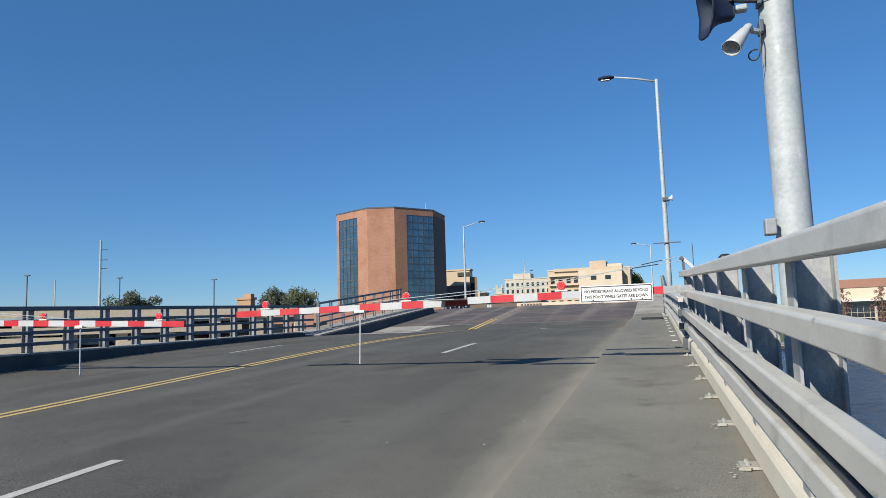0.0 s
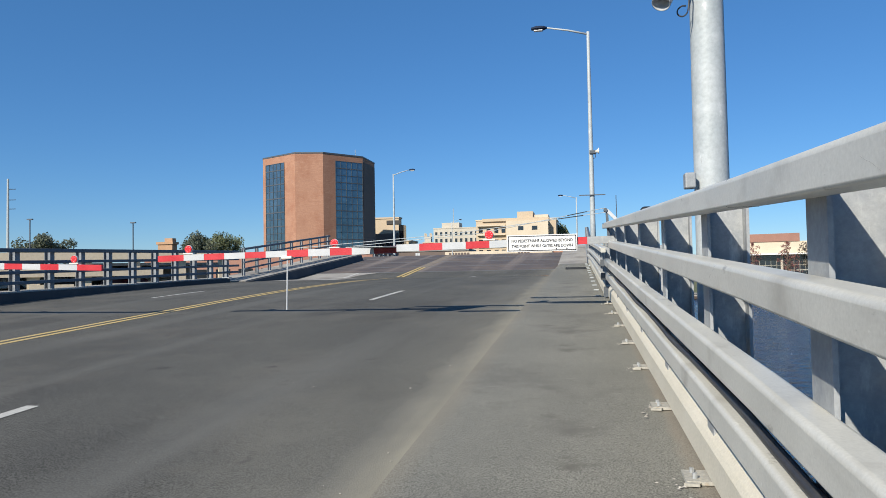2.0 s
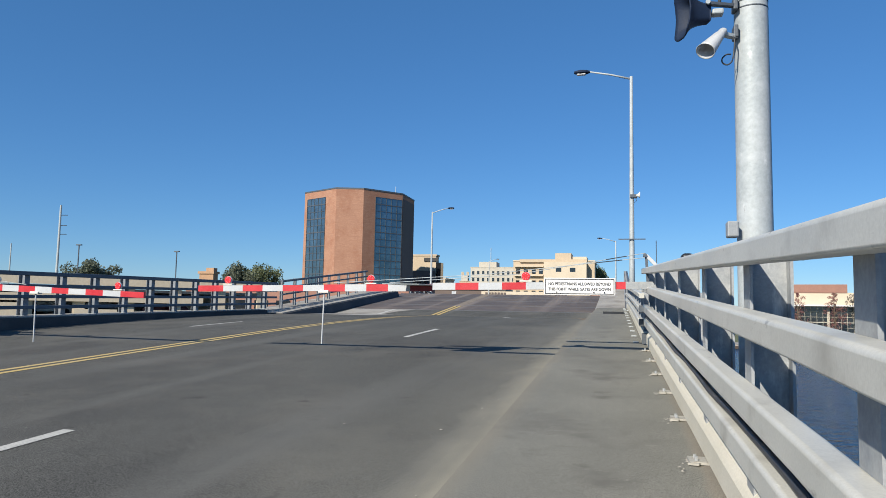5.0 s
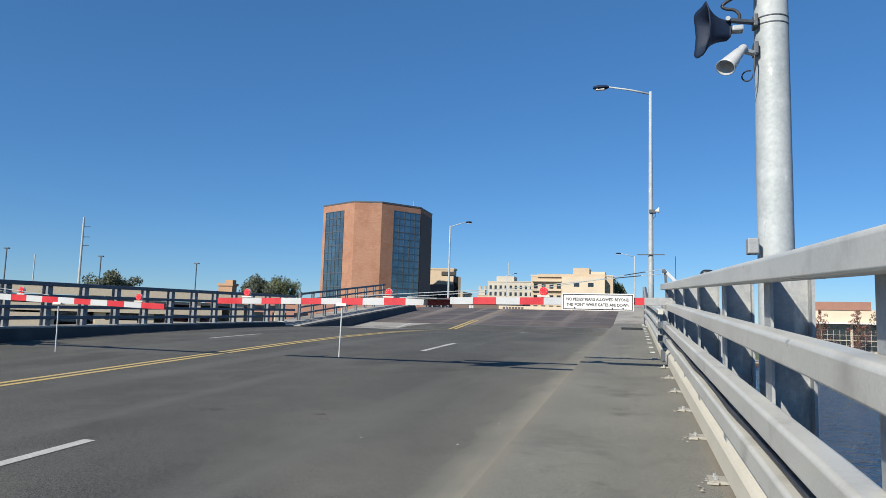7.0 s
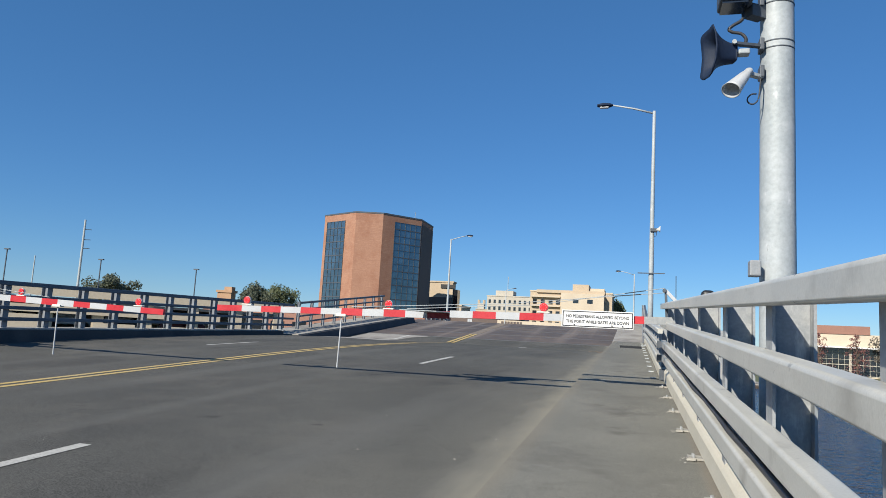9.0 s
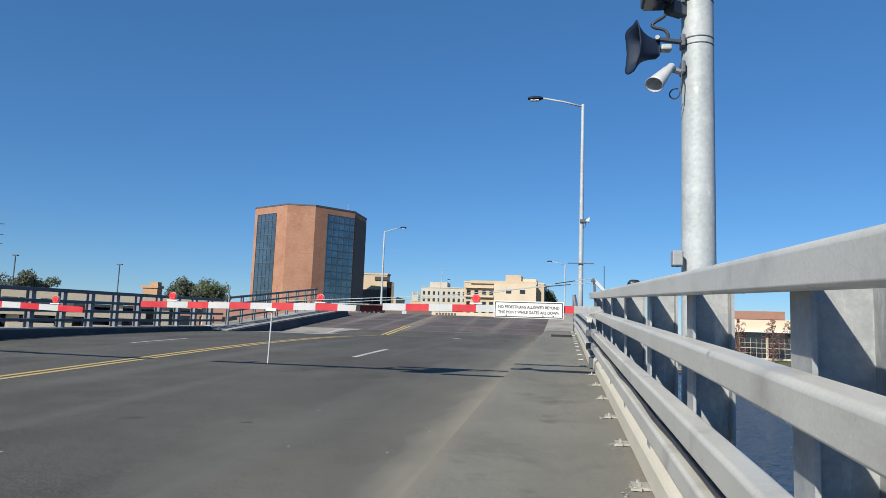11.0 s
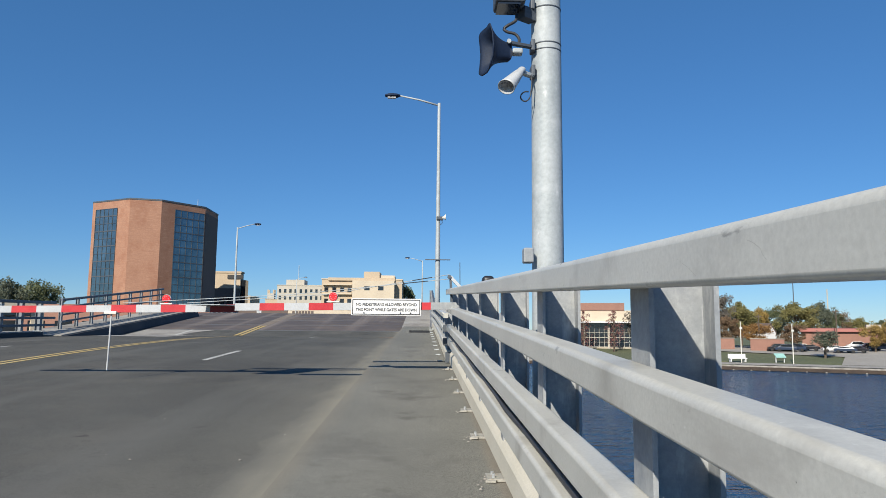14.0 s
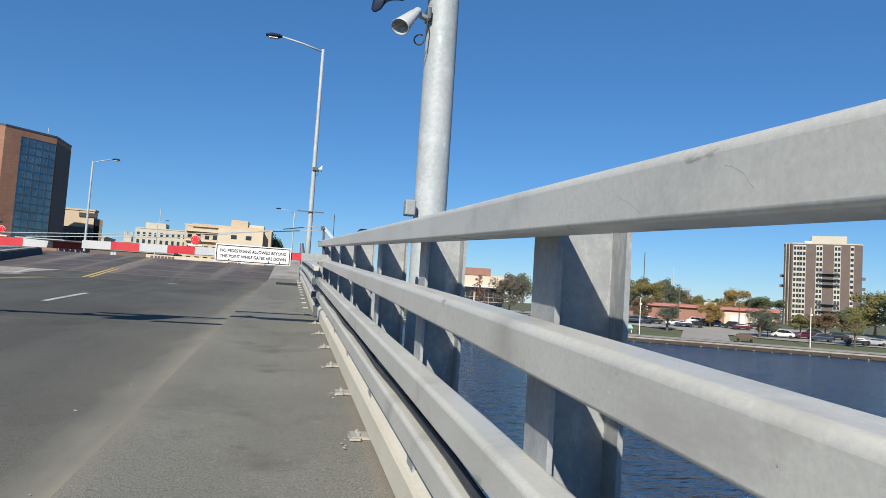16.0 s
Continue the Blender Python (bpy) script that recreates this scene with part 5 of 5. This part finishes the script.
lw = thing("riverside_hall", (0, 0, 0), "low cream riverside hall with red brick parapet and glazed front", "building")
part("wall", box(bmesh.new(), -13, 13, 0, 20, -3, 9.2), CREAM_WALL, lw)
part("parapet", box(bmesh.new(), -13.1, 8, -0.3, 19, 9.2, 11.6), BRICK_B, lw, "red brick parapet")
part("canopy", box(bmesh.new(), -13.5, 13.5, -3, -0.05, 5.2, 5.6), SIGN_WHITE, lw, "pale canopy edge")
glazing(lw, (-12.5, 0), (12.5, 0), 0.0, 1.0, -2.5, 5.1, 16, 5, GLASS_D, PALE, 0.09)
for x in (-9, 3):
    part("pier", box(bmesh.new(), x - 0.35, x + 0.35, -0.6, -0.15, -3, 4.9), PALE, lw)
pb = out_at(35.5, 146, 1.22, 236 * K)
lw.matrix_basis = pose(pb.x, pb.y, 0.25, 0, 0, math.degrees(rot_b)) @ Matrix.Scale(K, 4)

rr = thing("fire_station", (0, 0, 0), "long low brick building with red metal roof and white doors", "building")
part("wall", box(bmesh.new(), -19, 21, 0, 18, -3, 4.0), BRICK_B, rr)
part("roof", loft(bmesh.new(), [[(x, -1.0, 4.1), (x, -0.6, 5.1), (x, 18, 5.5), (x, 18.5, 4.1)] for x in (-19.6, 21.6)]), ROOF_RED, rr)
part("pale_bay", box(bmesh.new(), 5, 20, -0.25, -0.05, -3, 3.5), CREAM_WALL, rr)
for x in (9, 16):
    part("door", box(bmesh.new(), x - 2.2, x + 2.2, -0.45, -0.28, -3, 2.4), SIGN_WHITE, rr)
part("roof_vent", box(bmesh.new(), -1, 3, 6, 10, 5.3, 6.4), PALE, rr, "pale roof vent box")
pr = out_at(107, 169, 0, 252 * K)
rr.matrix_basis = pose(pr.x, pr.y, -0.7, 0, 0, math.degrees(math.atan2(-107, 169)) + 5) @ Matrix.Scale(K, 4)

hs = thing("white_house", (0, 0, 0), "small white gabled house among trees", "building")
part("wall", loft(bmesh.new(), [[(-3, y, -3), (3, y, -3), (3, y, 4), (0, y, 8), (-3, y, 4)] for y in (0, 8)]), SIGN_WHITE, hs)
part("roof", loft(bmesh.new(), [[(-3.4, y, 3.7), (0, y, 8.1), (3.4, y, 3.7), (3.4, y, 4.0), (0, y, 8.5), (-3.4, y, 4.0)] for y in (-0.4, 8.4)]), BROWN_WALL, hs)
ph = out_at(43.8, 89.9, 0, 203)
hs.matrix_basis = pose(ph.x, ph.y, 0.0, 0, 0, 18) @ Matrix.Scale(0.56, 4)
for x, y, half, z0, d, rz in ((43.4, 90.1, 3.6, -0.3, 182, -24), (38.2, 92.4, 3.4, -0.25, 186, -22)):
    pw = out_at(x, y, EYE.z + z0, d)
    wl = thing("brick_wall", (pw.x, pw.y, land_z(pw.x, pw.y)), "low red brick wall by the parking lot", "wall", "brick walls")
    part("panel", box(bmesh.new(), -half, half, 0, 0.6, 0, pw.z - land_z(pw.x, pw.y)), BRICK_B, wl).matrix_parent_inverse = Matrix()
    part("cap", box(bmesh.new(), -half - 0.1, half + 0.1, -0.1, 0.7, pw.z - land_z(pw.x, pw.y), pw.z - land_z(pw.x, pw.y) + 0.15), CONC, wl).matrix_parent_inverse = Matrix()
    wl.rotation_euler = (0, 0, radians(rz))
for x, y, z, d in ((42.6, 90.5, 2.85, 188), (50.3, 86.4, 3.45, 196), (56.6, 82.4, 1.95, 192)):
    pw = out_at(x, y, EYE.z + z, d)
    g = land_z(pw.x, pw.y)
    t = thing("utility_pole", (pw.x, pw.y, g), "dark wooden utility pole among the trees", "utility pole", "utility poles")
    part("pole", tube(bmesh.new(), [(pw.x, pw.y, g), (pw.x, pw.y, pw.z)], 0.16, 8, 0.11), BARK, t)
    part("crossarm", box(bmesh.new(), pw.x - 0.9, pw.x + 0.9, pw.y - 0.08, pw.y + 0.08, pw.z - 0.7, pw.z - 0.5), BARK, t)

# apartment tower
at = thing("apartment_tower", (0, 0, 0), "tall brown brick apartment tower with pale window columns and balconies", "building")
HW, HT = 17.0, 40.5
PLAN = [(-HW, 0), (-HW + 3.5, -2.2), (HW - 3.5, -2.2), (HW, 0), (HW, 18), (-HW, 18)]
part("wall", prism(bmesh.new(), PLAN, -4, HT), BROWN_WALL, at)
part("roof", prism(bmesh.new(), [(x * 1.01, y) for x, y in PLAN], HT, HT + 0.5), PALE, at)
part("plant_room", box(bmesh.new(), -5, 10.5, 3, 13, HT + 0.5, HT + 4.6), PALE, at, "white roof plant room")
part("vent", box(bmesh.new(), -8, -5, 3, 8, HT + 0.5, HT + 2.0), SIGN_WHITE, at)
fa, fb2 = (-HW + 3.5, -2.2), (HW - 3.5, -2.2)
floors = [1.0 + 2.62 * i for i in range(15)]
for s in (0.07, 0.17, 0.44, 0.73):
    bm = bmesh.new()
    on_wall(bm, fa, fb2, s - 0.055, s + 0.055, 0, HT - 0.6, 0.0, 0.12)
    part("window_column", bm, PALE, at, "pale column between windows")
    for z in floors:
        bm = bmesh.new()
        on_wall(bm, fa, fb2, s - 0.046, s - 0.006, z - 0.15, z + 1.45, 0.1, 0.16)
        on_wall(bm, fa, fb2, s + 0.006, s + 0.046, z - 0.15, z + 1.45, 0.1, 0.16)
        part("window", bm, GLASS_D, at)
bm = bmesh.new()
on_wall(bm, fa, fb2, 0.93, 0.99, 0, HT - 0.6, 0.0, 0.12)
part("window_column", bm, PALE, at)
for z in floors:
    bm = bmesh.new()
    on_wall(bm, fa, fb2, 0.935, 0.985, z, z + 1.35, 0.1, 0.16)
    part("window", bm, GLASS_D, at)
for zs in ((4.5, 7.8, 11.1), (20.5, 23.2, 25.9)):
    for z in zs:
        bm = bmesh.new()
        for k, d in enumerate((1.3, 2.1, 2.4, 2.1, 1.3)):
            a = 0.42 + 0.07 * k
            on_wall(bm, fa, fb2, a, a + 0.07, z, z + 0.2, 0.1, d)
            on_wall(bm, fa, fb2, a, a + 0.07, z + 1.1, z + 1.25, d - 0.14, d)
            for q in range(4):
                on_wall(bm, fa, fb2, a + 0.0175 * q, a + 0.0175 * q + 0.005, z + 0.2, z + 1.1, d - 0.12, d)
        part("balcony", bm, DARK_STEEL, at, "dark railed balcony")
for z in (9, 19, 24):
    for sx in (-1, 1):
        bm = box(bmesh.new(), min(sx * HW, sx * (HW + 1.8)), max(sx * HW, sx * (HW + 1.8)), 3, 7, z, z + 1.2)
        part("balcony", bm, DARK_STEEL, at, "dark railed balcony")
for k in range(5):
    part("fin", box(bmesh.new(), -HW + 0.7 * k - 0.1, -HW + 0.7 * k + 0.15, -0.55 * k * 0.8 - 0.35, -0.3 * k + 0.2, 0, HT), PALE if k % 2 else BLACK, at)
pt = out_at(218.3, 261.2, 0, 395)
at.matrix_basis = pose(pt.x, pt.y, -1.6, 0, 0, math.degrees(math.atan2(-218.3, 261.2)) + 3)

for x, y, zt, d, r in ((120.5, 230.7, 21.7, 330, 0.25), (129.1, 226.0, 16.6, 330, 0.3), (130.9, 225.0, 10.0, 300, 0.25)):
    p = out_at(x, y, zt, d)
    t = thing("radio_mast", (p.x, p.y, -2), "slim tall mast above the trees", "mast", "masts")
    part("pole", tube(bmesh.new(), [(p.x, p.y, -2), (p.x, p.y, p.z)], r, 8, r * 0.7), DARK_STEEL if r < 0.28 else PALE, t)
for x, y, zt in ((40.6, 91.4, 1.95), (46.0, 88.8, 1.67), (63.2, 77.5, 1.59)):
    p = out_at(x, y, EYE.z + zt, 148)
    g = land_z(p.x, p.y)
    t = thing("path_lamp", (p.x, p.y, g), "slim white riverside lamp post", "lamp post", "riverside lamps")
    part("pole", tube(bmesh.new(), [(p.x, p.y, g), (p.x, p.y, p.z)], 0.1, 8, 0.07), CREAM_PAINT, t)
    part("head", rbox(p.x - 0.16, p.x + 0.3, p.y - 0.16, p.y + 0.16, p.z - 1.5, p.z - 1.1, 0.06), CREAM_PAINT, t)


def bench(x, y, z, white=True):
    b = thing("bench", (x, y, z), "pale riverside bench on the path" if white else "dark picnic bench on the grass", "bench", "riverside benches")
    m = SIGN_WHITE if white else BARK
    part("seat", box(bmesh.new(), x - 1.7, x + 1.7, y - 0.4, y + 0.4, z + 0.6, z + 0.75), m, b)
    part("backrest", box(bmesh.new(), x - 1.7, x + 1.7, y + 0.4, y + 0.55, z + 0.75, z + 1.5), m, b)
    for dx in (-1.4, 1.4):
        part("leg", box(bmesh.new(), x + dx - 0.1, x + dx + 0.1, y - 0.4, y + 0.5, z, z + 0.6), m, b)


for x, y, d, w in ((36.9, 92.9, 150, True), (40.17, 91.58, 150, True), (57.3, 81.94, 148, False)):
    p = out_at(x, y, -3.4, d)
    bench(p.x, p.y, land_z(p.x, p.y) + 0.1, w)
p = out_at(44.64, 89.48, -3.0, 151)
g = land_z(p.x, p.y)
kb = thing("information_board", (p.x, p.y, g), "pale green sloping information board", "sign board")
part("panel", loft(bmesh.new(), [[(p.x + a, p.y + b * 0.5, g + 1.25 + b * 0.32 + c) for b, c in ((-1, 0), (1, 0), (1, 0.15), (-1, 0.15))] for a in (-0.95, 0.95)]), surf("pale_green_panel", (0.3, 0.55, 0.5), (0.36, 0.6, 0.55), 1, 0.5), kb)
for a in (-0.8, 0.8):
    part("leg", box(bmesh.new(), p.x + a - 0.07, p.x + a + 0.07, p.y - 0.07, p.y + 0.07, g, g + 1.15), SIGN_WHITE, kb)


# ---- parked cars ----
def car_meshes(name, tall):
    side = [(-2.2, 0.35), (-2.25, 0.75), (-2.0, 0.95), (-1.5, 1.0), (-0.9, 1.35 + tall), (0.9, 1.4 + tall), (1.7 + tall * 1.2, 1.0), (2.2, 0.9), (2.25, 0.4)]
    body = loft(bmesh.new(), [[(x, y * (0.86 if z > 1.1 else 1), z) for x, z in side] for y in (-0.88, 0.88)])
    bmesh.ops.bevel(body, geom=body.edges[:], offset=0.05, segments=2, affect="EDGES")
    glassm = loft(bmesh.new(), [[(x, y, z) for x, z in ((-1.3, 1.03), (-0.85, 1.28 + tall), (0.85, 1.32 + tall), (1.5 + tall, 1.03))] for y in (-0.85, 0.85)])
    wheel = tube(bmesh.new(), [(0, -0.11, 0), (0, 0.11, 0)], 0.33, 14)
    out = []
    for nm, b in (("body", body), ("cabin_glass", glassm), ("wheel", wheel)):
        me = bpy.data.meshes.new(nm)
        b.to_mesh(me)
        b.free()
        out.append(me)
    return out


PAINTS = {n: surf(n + "_car_paint", c, tuple(v * 1.15 for v in c), 1, 0.25, 0.2, fine=30, bump=0.0, mix=0.05, spec=0.7) for n, c in (("white", (0.7, 0.7, 0.7)), ("black", (0.02, 0.02, 0.025)), ("dark_blue", (0.03, 0.045, 0.08)), ("silver", (0.4, 0.41, 0.42)), ("maroon", (0.1, 0.02, 0.03)))}
CARS = [car_meshes("car", 0.0), car_meshes("car", 0.3)]
shared = {}


def car(x, y, z, rz, paint, tall):
    t = thing("parked_car", (x, y, z), paint.replace("_", " ") + (" sport utility car" if tall else " car") + " in the parking lot", "car", "parked cars")
    b, g_, w_ = CARS[tall]
    key = (b.name, paint)
    if key not in shared:
        c = b.copy()
        c.materials.append(PAINTS[paint])
        shared[key] = c
    if not g_.materials:
        g_.materials.append(GLASS_D)
    if not w_.materials:
        w_.materials.append(TYRE)
    t.matrix_basis = pose(x, y, z, 0, 0, rz)
    for nm, me, o in [("body", shared[key], (0, 0, 0)), ("cabin_glass", g_, (0, 0, 0.02))] + [("wheel", w_, (a, s, 0.33)) for a in (-1.4, 1.4) for s in (-0.85, 0.85)]:
        ob = new(nm, me)
        ob.parent = t
        ob.location = o
        if nm == "cabin_glass":
            ob.scale = (1.01, 1.02, 1.0)


LOT = ((60.83, 79.37, 166, "white", 1), (64.19, 76.68, 164, "dark_blue", 1), (62.66, 77.93, 168, "maroon", 0), (66.99, 74.24, 163, "black", 0), (68.3, 73.0, 165, "silver", 0), (55.98, 82.86, 184, "black", 1), (56.9, 82.2, 182, "maroon", 0), (53.28, 84.63, 188, "black", 1), (54.1, 84.1, 187, "dark_blue", 1),
       (52.08, 85.37, 192, "white", 1), (52.0, 85.41, 179, "black", 0), (51.0, 86.0, 178, "dark_blue", 0), (49.9, 86.7, 180, "white", 0), (47.6, 87.9, 183, "black", 0), (46.8, 88.4, 186, "silver", 0), (46.3, 88.6, 181, "dark_blue", 1), (45.3, 89.1, 180, "dark_blue", 1), (44.5, 89.6, 181, "black", 1), (57.9, 81.5, 188, "black", 0), (59.3, 80.5, 178, "black", 0), (63.4, 77.3, 176, "black", 1), (65.4, 75.7, 172, "black", 1))
for i, (x, y, d, paint, tall) in enumerate(LOT):
    p = out_at(x, y, 0, d)
    car(p.x, p.y, land_z(p.x, p.y) + 0.15, -32 + (i * 47 % 5) * 6 - 8, paint, tall)
# cars in the parking structure
for i, (s, paint, tall) in enumerate(((0.25, "black", 1), (0.4, "white", 0), (0.5, "dark_blue", 1), (0.62, "silver", 0), (0.7, "black", 0), (0.82, "maroon", 1))):
    q = PA.lerp(PB, s) + Vector((-3.3, 3.7, 0)) * 0.8
    car(q.x, q.y, 0.25, 42, paint, tall)
